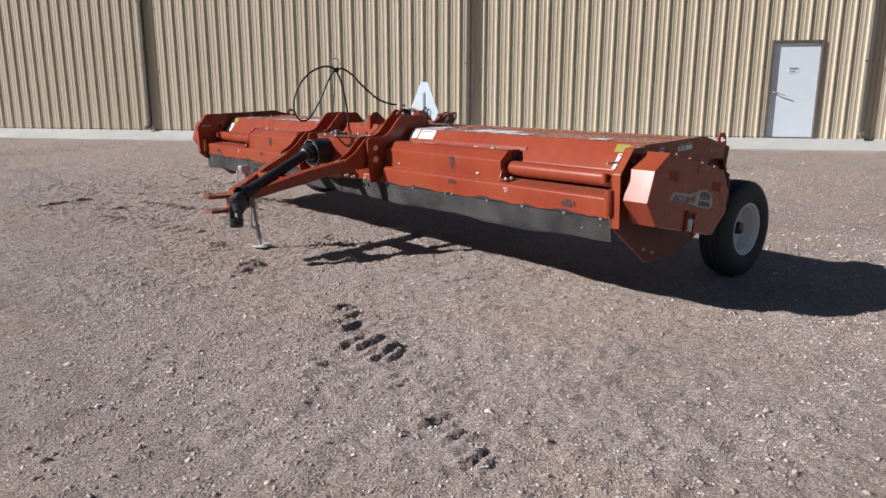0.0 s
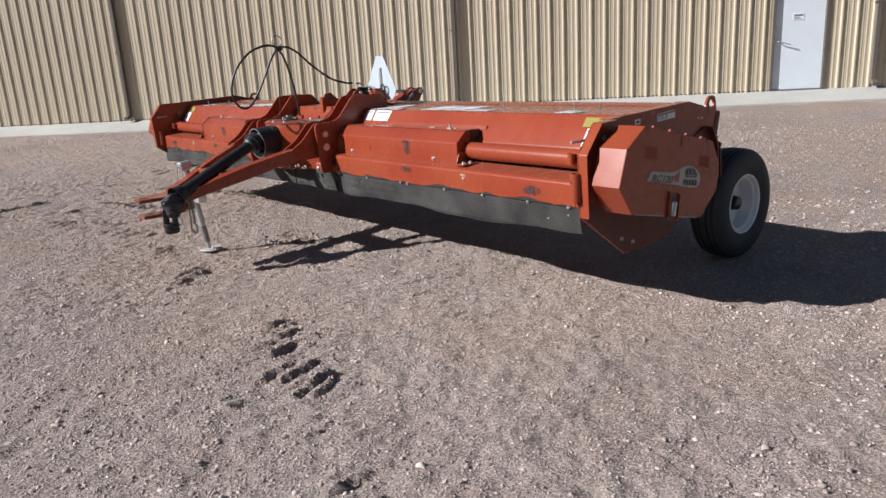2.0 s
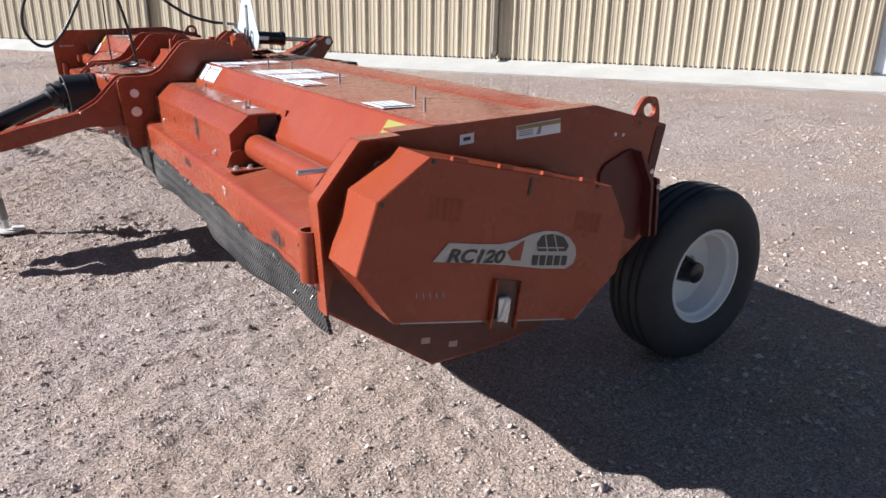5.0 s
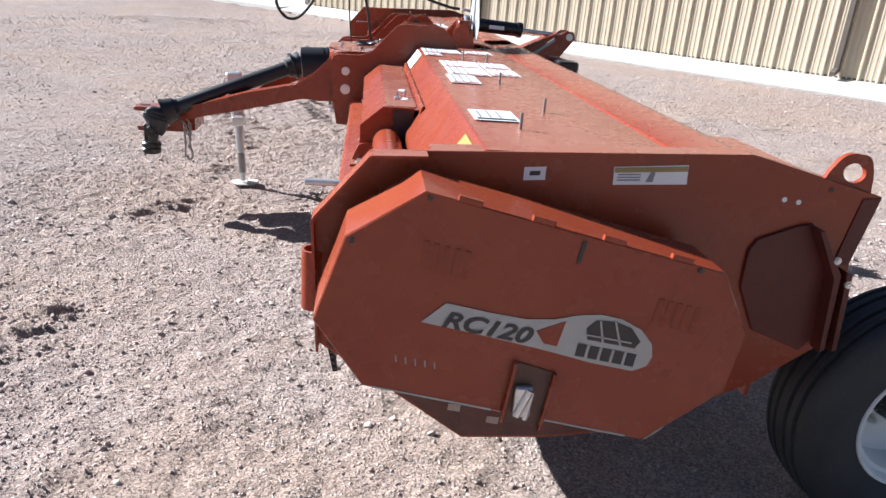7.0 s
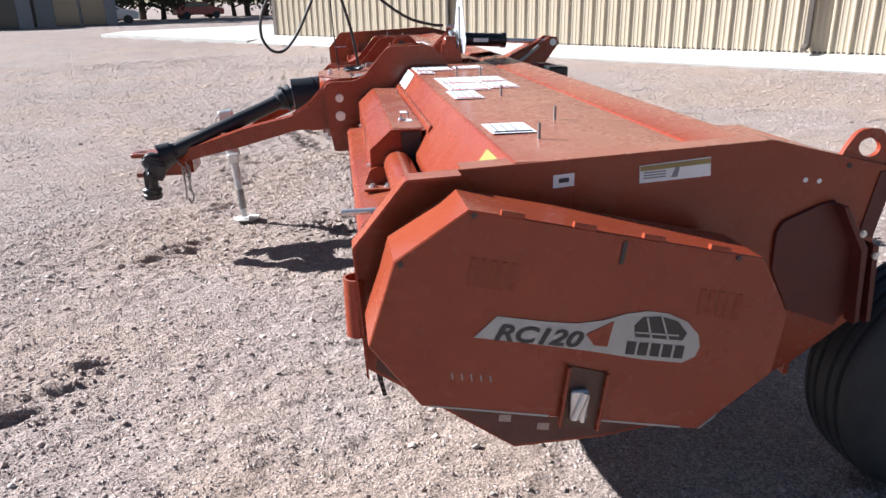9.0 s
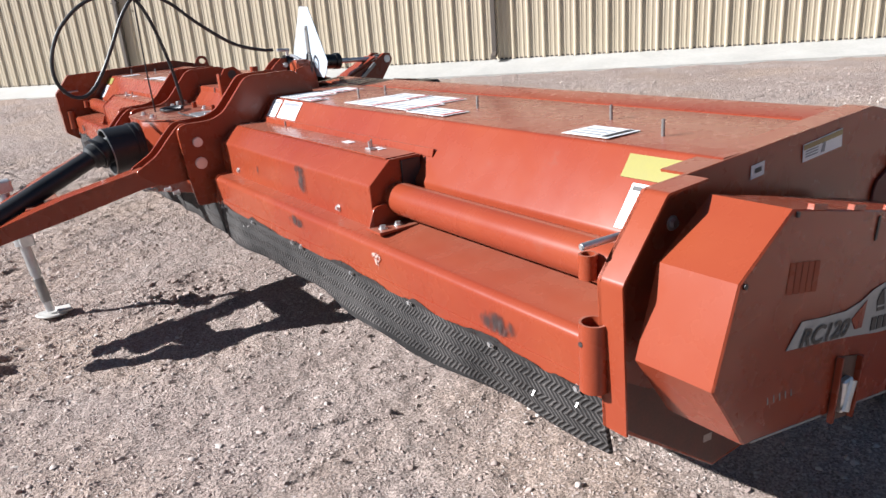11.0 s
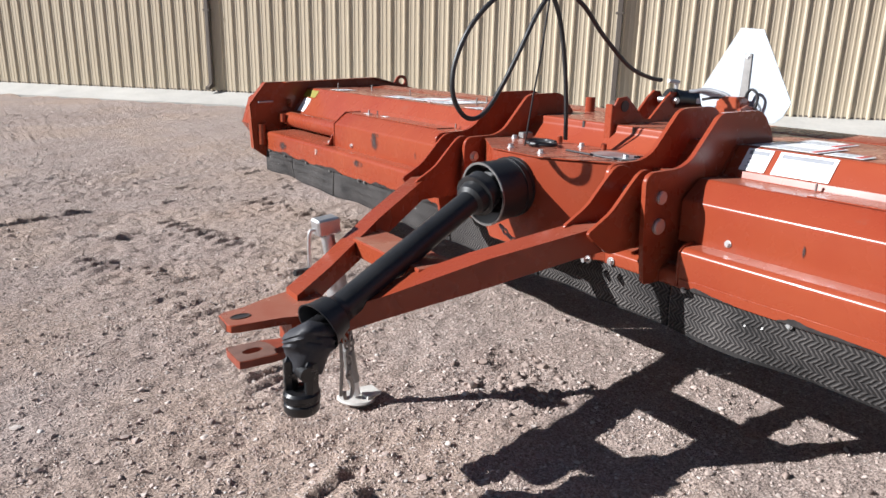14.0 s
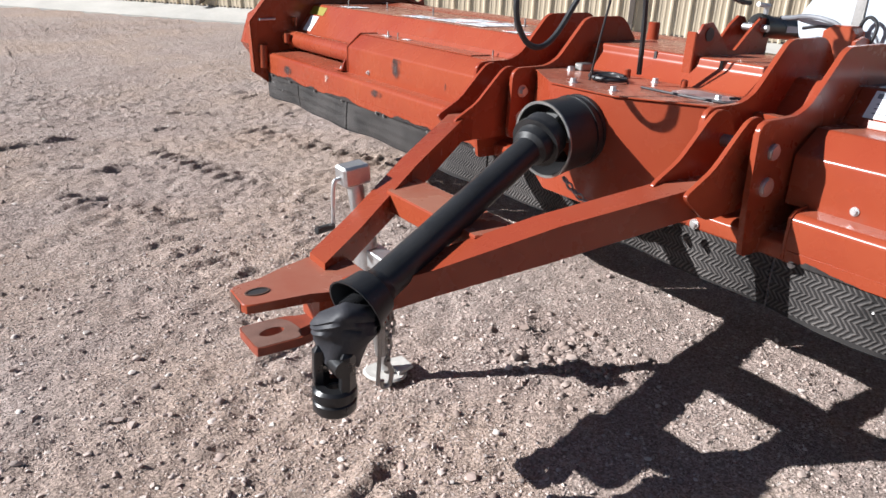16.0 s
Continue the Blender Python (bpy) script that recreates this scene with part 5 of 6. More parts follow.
def rail(s, name="rail"):
    """One side rail of the tongue: a channel that rises to its flared root."""
    def ry(x):
        f = (x - 2.72) / (3.56 - 2.72)
        return (5.87 + s * 0.115) * (1 - f) + Y(s, 0.540) * f
    stations = [(2.70, 0.524, 0.612), (2.88, 0.582, 0.662), (3.20, 0.674, 0.776), (3.53, 0.778, 0.868), (3.78, 0.79, 0.870)]
    bm = bmesh.new()
    rows = []
    for x, z0, z1 in stations:
        y = ry(min(x, 3.56))
        rows.append([bm.verts.new(p) for p in ((x, y - 0.05, z0), (x, y + 0.05, z0), (x, y + 0.05, z1), (x, y - 0.05, z1))])
    for a, b in zip(rows, rows[1:]):
        for j in range(4):
            bm.faces.new((a[j], b[j], b[(j + 1) % 4], a[(j + 1) % 4]))
    bm.faces.new(rows[0][::-1])
    bm.faces.new(rows[-1])
    es = [e for e in bm.edges if len(e.link_faces) == 2 and e.calc_face_angle(0) > 0.5]
    bmesh.ops.bevel(bm, geom=es, offset=0.008, segments=2, affect="EDGES")
    r = P(name, bm, RED, tongue, "red-orange square-tube tongue rail")
    flare = round_poly([(3.49, 0.862), (3.52, 0.835), (3.60, 0.775), (3.76, 0.785), (3.83, 0.84), (3.85, 0.98), (3.80, 1.055), (3.735, 1.062), (3.69, 1.020), (3.60, 0.925)], 0.03)
    y = Y(s, 0.540)
    for k in (-1, 1):
        P("flare_plate", prism(flare, y + k * 0.050, y + k * 0.064, bev=0.002), RED, r)
    return r


for s in (-1, 1):
    rail(s)
P("brace", prism([(3.03, 5.66), (3.20, 5.60), (3.20, 6.26), (3.03, 6.14)], 0.655, 0.725, "z", 0.005), RED, tongue, "red-orange cross brace")

# driveline along the tongue
A0, A1 = Vector((3.46, 5.89, 0.912)), Vector((2.70, 5.672, 0.612))
AX = (A1 - A0).normalized()
pto = P("driveline", lathe([(0.0, 0.0385), (0.0, 0.046), ((A1 - A0).length, 0.050), ((A1 - A0).length, 0.0365)], A0, AX, 28), BLACK, label="black plastic driveline guard with bells and a yoke")
BX = Vector((-1, -0.06, -0.10)).normalized()
B0 = Vector((3.675, 5.925, 0.915))
bell = bmesh.new()
add_lathe(bell, [(0.0, 0.118), (0.10, 0.122), (0.185, 0.128), (0.185, 0.123), (0.10, 0.117), (0.0, 0.112)], B0, BX, 36)
P("gearbox_bell", bell, BLACK, pto, "black plastic bell guard with a wire rim")
P("wire_rim", lathe([(0.184, 0.120), (0.184, 0.129), (0.189, 0.129), (0.189, 0.120)], B0, BX, 36), STEEL, pto, "bright worn rim")
for k in range(2):
    h = 0.012 + 0.030 * k
    P("bell_ring", lathe([(h, 0.113), (h, 0.1225 + 0.002 * k), (h + 0.010, 0.1225 + 0.002 * k), (h + 0.010, 0.113)], B0, BX, 32), BLACK, pto)
P("input_shaft", cyl(B0, B0 + BX * 0.16, 0.032, seg=16), STEEL, pto)
P("yoke_bell", lathe([(-0.10, 0.043), (-0.085, 0.062), (-0.02, 0.074), (0.0, 0.080), (0.010, 0.080), (0.010, 0.070), (-0.07, 0.040)], A0 - AX * 0.015, -AX, 28), BLACK, pto, "ribbed black plastic cone")
P("guard_ring", lathe([(0.0, 0.060), (0.0, 0.086), (0.016, 0.086), (0.016, 0.060)], A0 + AX * 0.02, AX, 28), BLACK, pto)
yk = bmesh.new()
for k in (-1, 1):
    add_box(yk, -0.03, 0.03, k * 0.030, k * 0.046, -0.05, 0.05, 0.006, Matrix.Translation(A0 - AX * 0.07) @ AX.to_track_quat("Z", "Y").to_matrix().to_4x4())
add_cyl(yk, A0 - AX * 0.11, A0 - AX * 0.03, 0.026, seg=14)
P("upper_yoke", yk, ZINC, pto, "bright steel universal joint")
# lower bell, shroud and hanging yoke
P("lower_bell", lathe([(-0.055, 0.050), (-0.035, 0.056), (-0.025, 0.068), (0.02, 0.076), (0.050, 0.088), (0.050, 0.083), (0.02, 0.070), (-0.04, 0.040)], A1, AX, 30), BLACK, pto, "black plastic bell with a frayed lip")
C0, C1 = A1 + AX * 0.07, Vector((2.590, 5.634, 0.495))
BO = Vector((2.632, 5.658, 0.618))
BW = (C1 - Vector((2.622, 5.652, 0.650))).normalized()
boot = lathe([(-0.004, 0.034), (-0.002, 0.058), (0.006, 0.074), (0.016, 0.082), (0.026, 0.086), (0.034, 0.080), (0.044, 0.086), (0.056, 0.078), (0.066, 0.082), (0.082, 0.072), (0.105, 0.065), (0.135, 0.054), (0.160, 0.045), (0.160, 0.034)], BO, BW, 40, False)
for v in boot.verts:
    h = (v.co - BO).dot(BW)
    out = v.co - BO - BW * h
    a = math.atan2(out.y, out.x)
    v.co += BW * max(0.0, 0.57 * out.y - 0.82 * out.x) * 0.62 * max(0.0, 1 - h / 0.12)
    v.co += out.normalized() * (0.007 * noise.noise(v.co * 26) + 0.004 * math.sin(3 * a + h * 60)) + BW * 0.008 * math.sin(a + 0.8)
P("shroud", boot, BOOT, pto, "wrinkled black rubber boot", 60)
P("joint_cross", cyl(A1 + AX * 0.01, BO + BW * 0.03, 0.034, seg=16, bev=0.006), BLACKPAINT, pto, "black greasy universal joint")
ym = Matrix.Translation((2.580, 5.630, 0.438)) @ Matrix.Rotation(0.6, 4, 'Z') @ Matrix.Scale(1.0, 4)
yk = bmesh.new()
for k in (-1, 1):
    add_box(yk, -0.03, 0.03, k * 0.022, k * 0.054, -0.045, 0.085, 0.014, ym)
add_cyl(yk, (2.580, 5.575, 0.482), (2.580, 5.685, 0.482), 0.024, seg=14)
P("lower_yoke", yk, BLACKPAINT, pto, "black steel yoke with a worn cross")
P("yoke_collar", lathe([(-0.062, 0.026), (-0.062, 0.050), (-0.052, 0.057), (-0.030, 0.057), (-0.026, 0.053), (-0.018, 0.053), (-0.014, 0.059), (0.004, 0.058), (0.012, 0.050), (0.012, 0.026)], (2.580, 5.628, 0.402), (0, 0, 1), 26), BLACKPAINT, pto, "black quick-release collar")
P("yoke_splines", lathe([(-0.064, 0.018), (-0.064, 0.026), (0.0, 0.026), (0.0, 0.018)], (2.580, 5.628, 0.402), (0, 0, 1), 20), STEEL, pto)

# chains that keep the guards from turning
def chain(pts, name="safety_chain", r=0.0055, link=0.028):
    line = spline(pts, 24)
    bm = bmesh.new()
    d, k = 0.0, 0
    last = line[0]
    for p in line[1:]:
        d += (p - last).length
        if d >= link * 0.78:
            t = (p - last).normalized()
            q = t.to_track_quat("Z", "Y").to_matrix().to_4x4() @ Matrix.Rotation(math.pi / 2 * (k % 2), 4, "Z")
            m = Matrix.Translation(p) @ q
            ring = [m @ Vector((0.008 * math.cos(a), 0, 0.0135 * math.sin(a))) for a in [2 * math.pi * i / 10 for i in range(11)]]
            add_pipe(bm, ring, r * 0.75, 6)
            d, k = 0.0, k + 1
        last = p
    return P(name, bm, STEEL, tongue, "short steel safety chain")


chain([(2.77, 5.70, 0.60), (2.80, 5.715, 0.50), (2.795, 5.72, 0.42), (2.79, 5.72, 0.36)])
chain([(2.73, 5.69, 0.59), (2.77, 5.70, 0.51), (2.79, 5.715, 0.44)])
bm = pipe(spline([(2.79, 5.72, 0.37), (2.805, 5.72, 0.33), (2.80, 5.722, 0.29), (2.78, 5.724, 0.285), (2.775, 5.722, 0.31)], 6), 0.007, 8)
add_pipe(bm, spline([(2.76, 5.715, 0.50), (2.765, 5.72, 0.40), (2.76, 5.72, 0.30)], 5), 0.006, 8)
P("chain_hook", bm, STEEL, tongue, "steel chain hook")
chain([(3.50, 5.82, 0.80), (3.53, 5.76, 0.74), (3.58, 5.70, 0.71), (3.64, 5.66, 0.70)])
bolt((3.70, 5.62, 0.70), (-1, 0, 0), mower, 0.010, 0.03)
bolt((3.72, 5.54, 0.69), (-1, 0, 0), mower, 0.010, 0.03)

# jack that holds the tongue up
J0, J1 = Vector((3.048, 6.165, 0.03)), Vector((2.985, 6.285, 0.740))
JX = (J1 - J0).normalized()
jack = P("jack", lathe([(0.22, 0.0), (0.22, 0.028), (0.70, 0.028), (0.70, 0.0)], J0, JX, 24, False), ZINC, label="zinc-plated drop-leg jack under the tongue")
P("leg", cyl(J0, J0 + JX * 0.30, 0.021, seg=20), ZINC, jack)
P("leg_sleeve", lathe([(0.06, 0.022), (0.06, 0.026), (0.20, 0.026), (0.20, 0.022)], J0, JX, 20), STEEL, jack)
foot = lathe([(0.0, 0.0), (0.0, 0.075), (0.006, 0.082), (0.012, 0.074), (0.008, 0.0)], J0 + Vector((0.0, 0, -0.022)), (0.10, 0.05, 1), 26, False)
add_prism(foot, [(J0.x + 0.03, J0.y - 0.05), (J0.x + 0.105, J0.y - 0.03), (J0.x + 0.105, J0.y + 0.05), (J0.x + 0.03, J0.y + 0.06)], J0.z - 0.015, J0.z + 0.0, "z", 0.003)
P("foot", foot, FOOT, jack, "worn white foot plate")
head = add_box(bmesh.new(), -0.050, 0.050, -0.038, 0.038, -0.035, 0.035, 0.008, Matrix.Translation(J1 + JX * 0.01) @ Matrix.Rotation(-0.1, 4, "Y"))
P("gear_head", head, ZINC, jack, "zinc gear head")
P("crank_arm", pipe(spline([J1 + Vector((-0.05, 0.0, 0.0)), J1 + Vector((-0.075, 0.0, -0.02)), J1 + Vector((-0.078, 0.0, -0.16))], 6), 0.007, 8), ZINC, jack)
P("crank_grip", cyl(J1 + Vector((-0.078, 0.0, -0.165)), J1 + Vector((-0.155, -0.03, -0.160)), 0.013, seg=12, bev=0.003), BLACK, jack, "black crank grip")
P("mount", lathe([(0.40, 0.029), (0.40, 0.045), (0.52, 0.045), (0.52, 0.029)], J0, JX, 24), ZINC, jack)
P("mount_lug", box(2.99, 3.06, 6.10, 6.24, 0.44, 0.50, 0.004), ZINC, jack)


# wheels at the back
def wheel(s):
    yc, R = Y(s, 3.172), 0.388
    c = (5.578, yc, R - 0.004)
    ax = (0, s, 0)
    w = P("wheel", lathe([(-0.095, 0.1968), (-0.118, 0.2557), (-0.122, 0.3049), (-0.112, 0.3540), (-0.095, 0.3777), (-0.08, 0.3856), (-0.073, 0.3856), (-0.069, 0.3758), (-0.061, 0.3758), (-0.057, 0.3885), (-0.034, 0.3905), (-0.03, 0.3786), (-0.022, 0.3786), (-0.018, 0.3915), (0.018, 0.3915), (0.022, 0.3786), (0.03, 0.3786), (0.034, 0.3905), (0.057, 0.3885), (0.061, 0.3758), (0.069, 0.3758), (0.073, 0.3856), (0.08, 0.3856), (0.095, 0.3777), (0.112, 0.3540), (0.122, 0.3049), (0.118, 0.2557), (0.095, 0.1968)], c, ax, 64), TYRE, label="black ribbed implement tyre on a white steel rim")
    P("rim", lathe([(0.098, 0.214), (0.106, 0.211), (0.104, 0.200), (0.078, 0.190), (0.070, 0.178), (-0.02, 0.168), (-0.035, 0.150), (-0.045, 0.10), (-0.050, 0.0), (-0.062, 0.0), (-0.06, 0.16), (-0.09, 0.19), (-0.10, 0.214)], c, ax, 48, False), RIMW, w, "white-painted dished steel rim")
    hubm = lathe([(-0.05, 0.0), (-0.05, 0.062), (0.0, 0.056), (0.03, 0.048), (0.055, 0.046), (0.06, 0.036), (0.06, 0.0)], c, ax, 28, False)
    P("hub", hubm, BLACKPAINT, w, "black hub with a bearing cap")
    for k in range(5):
        a = 2 * math.pi * k / 5 + 0.3
        p = Vector(c) + Vector((0.085 * math.cos(a), -s * 0.044, 0.085 * math.sin(a)))
        bolt(p, (0, s, 0), w, 0.010, 0.018)
    a = 2.2
    P("valve", cyl(Vector(c) + Vector((0.17 * math.cos(a), s * 0.02, 0.17 * math.sin(a))), Vector(c) + Vector((0.155 * math.cos(a), s * 0.06, 0.155 * math.sin(a))), 0.004, seg=8), BLACK, w)
    P("wheel_arm", prism([(4.86, 0.80), (4.95, 0.88), (5.30, 0.63), (5.60, 0.44), (5.57, 0.35), (5.48, 0.36), (5.20, 0.52)], Y(s, 3.06), Y(s, 3.02), bev=0.004), RED, mower, "red-orange wheel arm")
    P("axle", cyl((5.578, Y(s, 3.02), R - 0.004), (5.578, Y(s, 3.12), R - 0.004), 0.028, seg=16), BLACKPAINT, w)
    return w


for s in (-1, 1):
    wheel(s)
P("rock_shaft", cyl((4.93, Y(-1, HALF - 0.1), 0.82), (4.93, Y(1, HALF - 0.1), 0.82), 0.05, seg=20), RED, mower, "round rock shaft")

# lift cylinder and its mounts
LUG = [(4.10, 1.05), (4.10, 1.215), (4.13, 1.262), (4.185, 1.268), (4.235, 1.225), (4.305, 1.165), (4.345, 1.165), (4.44, 1.255), (4.48, 1.285), (4.525, 1.28), (4.55, 1.24), (4.55, 1.05)]
LUG = [(x + 0.045, z) for x, z in LUG]
for y, out in ((5.868, LUG), (5.968, [(4.43, 1.05), (4.43, 1.20)] + LUG[7:])):
    P("cylinder_mount", prism(out, y - 0.006, y + 0.006, bev=0.002), RED, mower, "red-orange notched cylinder mount")
P("mount_front", box(4.137, 4.149, 5.862, 5.902, 1.05, 1.235, 0.003), RED)
P("hole", cyl((4.215, 5.859, 1.226), (4.215, 5.8615, 1.226), 0.024, seg=18), DARKINK, mower, "", 0)
K0, K1 = Vector((4.545, 5.892, 1.250)), Vector((5.235, 5.912, 1.212))
KX = (K1 - K0).normalized()
cylr = P("hydraulic_cylinder", cyl(K0 + KX * 0.01, K0 + KX * 0.36, 0.043, seg=28, bev=0.004), BLACKPAINT, label="black hydraulic lift cylinder with a chrome rod")
for d in (0.0, 0.335):
    P("gland", lathe([(d, 0.0), (d, 0.049), (d + 0.03, 0.049), (d + 0.03, 0.0)], K0 + KX * 0.01, KX, 28, False), BLACKPAINT, cylr)
P("rod", cyl(K0 + KX * 0.36, K1 - KX * 0.02, 0.015, seg=16), ZINC, cylr, "chrome cylinder rod")
P("clevis", add_box(bmesh.new(), -0.035, 0.04, -0.03, 0.03, -0.028, 0.028, 0.006, Matrix.Translation(K1)), BLACKPAINT, cylr)
for p, r, h in ((K0 + Vector((-0.005, 0.0, -0.005)), 0.014, 0.055), (K1, 0.026, 0.075)):
    P("pin", cyl(p + Vector((0, -h, 0)), p + Vector((0, h, 0)), r, seg=18, bev=0.003), ZINC, cylr, "zinc clevis pin")
bm = bmesh.new()
add_cyl(bm, K0 + Vector((0.03, -0.01, 0.04)), K0 + Vector((0.03, -0.01, 0.080)), 0.010, seg=8)
add_cyl(bm, K0 + Vector((0.045, -0.01, 0.075)), K0 + Vector((-0.03, -0.01, 0.082)), 0.009, seg=8)
P("fitting", bm, ZINC, cylr, "zinc hose elbow")
q = [K0 + KX * 0.20 + Vector((dx, -0.0445, dz)) for dx, dz in ((-0.05, -0.012), (0.05, -0.015), (0.05, 0.010), (-0.05, 0.013))]
sticker(q, (0, -1, 0), WHITE, cylr, "sticker", "small white cylinder sticker")
# rocker lever that the rod pushes
for y in (5.845, 5.990):
    P("rocker_plate", prism([(4.80, 1.06), (4.92, 1.05), (5.12, 1.02), (5.17, 1.06), (5.275, 1.205), (5.26, 1.245), (5.21, 1.25), (5.165, 1.215)], y - 0.007, y + 0.007, bev=0.002), RED, mower, "red-orange rocker plate")
P("rocker_web", prism([(4.84, 1.065), (5.16, 1.225), (5.155, 1.235), (4.835, 1.078)], 5.852, 5.983), RED)
P("depth_stop", prism([(4.98, 1.09), (5.13, 1.20), (5.142, 1.185), (4.995, 1.072)], 5.82, 5.845, bev=0.002), STEEL, mower, "grey steel stop bar")
P("stop_bracket", prism([(4.955, 1.095), (4.96, 1.135), (5.06, 1.125), (5.10, 1.06), (5.06, 1.04)], 5.20, 5.33, bev=0.003), RED, mower, "red-orange stop bracket on the rear flap")
P("rubber_stop", box(4.975, 5.095, 5.055, 5.198, 1.055, 1.125, 0.010), BLACKPAINT, mower, "black rubber stop block")
for d in (2.75, 3.10):
    bolt((4.88, Y(-1, d), 1.105), (0, 0, 1), mower, 0.014, 0.02)
P("rear_lug", box(4.80, 5.10, Y(-1, 3.16), Y(-1, 2.70), 1.062, 1.094, 0.003), RED)
P("rear_lug", box(4.80, 5.10, Y(1, 3.16), Y(1, 2.70), 1.062, 1.094, 0.003), RED)
# small red post with a cap on the hood
P("post", cyl((4.55, 6.39, 1.12), (4.55, 6.39, 1.225), 0.026, seg=16, bev=0.003), RED, mower, "short red-orange post")

# slow-vehicle emblem, seen on its bare back
SX, SY = 4.545, 5.515
tri = [(SY - 0.052, 1.553), (SY + 0.052, 1.560), (SY + 0.217, 1.290), (SY + 0.200, 1.235), (SY + 0.170, 1.198), (SY - 0.150, 1.186), (SY - 0.185, 1.215), (SY - 0.213, 1.272)]
smv = P("vehicle_emblem", prism(tri, SX, SX + 0.003, "x"), GALV, label="bare aluminium back of a triangular vehicle emblem")
P("mount_blade", prism([(SY - 0.022, 1.245), (SY + 0.018, 1.245), (SY + 0.014, 1.458), (SY - 0.018, 1.458)], SX - 0.006, SX - 0.001, "x", 0.001), STEEL, smv, "grey steel mounting blade")
bolt((SX - 0.006, SY - 0.002, 1.447), (-1, 0, 0), smv, 0.007, 0.006)
P("socket", prism([(SY - 0.05, 1.05), (SY + 0.06, 1.05), (SY + 0.06, 1.262), (SY + 0.03, 1.285), (SY - 0.03, 1.285), (SY - 0.05, 1.262)], SX - 0.10, SX - 0.02, "x", 0.006), RED, mower, "red-orange emblem socket")
P("socket_plate", prism([(4.40, 1.05), (4.42, 1.24), (4.47, 1.255), (4.53, 1.24), (4.56, 1.05)], SY - 0.075, SY - 0.060, bev=0.002), RED)
P("loop_cable", pipe(spline([(SX - 0.05, SY + 0.16, 1.262), (SX - 0.07, SY + 0.08, 1.275), (SX - 0.06, SY - 0.01, 1.262), (SX - 0.03, SY - 0.02, 1.235), (SX - 0.03, SY - 0.035, 1.30), (SX - 0.03, SY - 0.06, 1.315), (SX - 0.03, SY - 0.085, 1.28), (SX - 0.03, SY - 0.06, 1.18)], 8), 0.006, 8), HOSE, mower, "thin black cable loop")
P("hose_to_rod", pipe(spline([(4.62, 5.84, 1.285), (4.56, 5.76, 1.292), (4.515, 5.69, 1.302), (4.50, 5.62, 1.300), (4.50, 5.555, 1.283), (4.505, 5.53, 1.25)], 8), 0.0085, 8), GREYHOSE, mower, "grey hydraulic hose")

# hydraulic hoses and the spring rod that carries them
HX = Vector((3.773, 5.884, 1.662))
P("hydraulic_hose", pipe(spline([(4.50, 5.91, 1.334), (4.42, 5.905, 1.343), (4.26, 5.895, 1.392), (4.08, 5.89, 1.515), (3.95, 5.885, 1.625), (3.85, 5.884, 1.672), (3.77, 5.884, 1.664), (3.70, 5.885, 1.585), (3.63, 5.89, 1.455), (3.56, 5.90, 1.325), (3.49, 5.90, 1.232), (3.43, 5.90, 1.197), (3.37, 5.90, 1.215), (3.325, 5.90, 1.29), (3.33, 5.90, 1.40), (3.39, 5.89, 1.53), (3.50, 5.885, 1.635), (3.62, 5.884, 1.684), (3.70, 5.884, 1.690), (3.76, 5.884, 1.668), (3.81, 5.886, 1.60), (3.85, 5.89, 1.49), (3.885, 5.90, 1.36), (3.91, 5.91, 1.24), (3.93, 5.92, 1.09)], 8), 0.0092, 10), HOSE, mower, "looped black hydraulic hose")
P("hose_tie", lathe([(-0.012, 0.014), (-0.012, 0.034), (0.012, 0.034), (0.012, 0.014)], HX, (0.2, 0, 1), 14), BLACK, mower)
P("hose_ring", pipe([HX + Vector((0.045 * math.cos(a), 0.01, 0.062 + 0.045 * math.sin(a))) for a in [2 * math.pi * i / 20 for i in range(21)]], 0.0045, 6), STEEL, mower, "thin wire ring that carries the hoses")
P("hose_stay", pipe(spline([HX + Vector((0, 0.01, 0.02)), (3.775, 5.93, 1.45), (3.785, 5.98, 1.25), (3.80, 6.03, 1.06)], 8), 0.0042, 8), HOSE, mower, "thin upright wire hose stay")
P("cable_coil", pipe(spline([(3.83, 6.03, 1.065), (3.90, 6.08, 1.062), (3.95, 6.02, 1.063), (3.91, 5.96, 1.062), (3.85, 5.99, 1.064), (3.84, 6.06, 1.066), (3.90, 6.11, 1.066), (3.96, 6.07, 1.068), (3.94, 5.99, 1.069)], 8), 0.008, 8), HOSE, mower, "small coil of black cable on the lid")
P("hose_clamp", add_box(bmesh.new(), -0.03, 0.03, -0.02, 0.02, 0.0, 0.03, 0.004, Matrix.Translation((4.02, 6.28, 1.05))), STEEL, mower)


# ---- the far side of the yard ----
def leaves(bm, centre, radius, count, rng, size):
    for _ in range(count):
        u = Vector((rng.gauss(0, 1), rng.gauss(0, 1), rng.gauss(0, 1))).normalized() * radius * rng.uniform(0.45, 1.0)
        p = Vector(centre) + Vector((u.x, u.y, u.z * 0.75))
        a = Vector((rng.gauss(0, 1), rng.gauss(0, 1), rng.gauss(0, 1))).normalized()
        b = a.orthogonal().normalized()
        k = size * rng.uniform(0.6, 1.4)
        c = a.cross(b)
        bm.faces.new([bm.verts.new(p + b * k), bm.verts.new(p + c * k * 0.6), bm.verts.new(p - b * k), bm.verts.new(p - c * k * 0.6)])


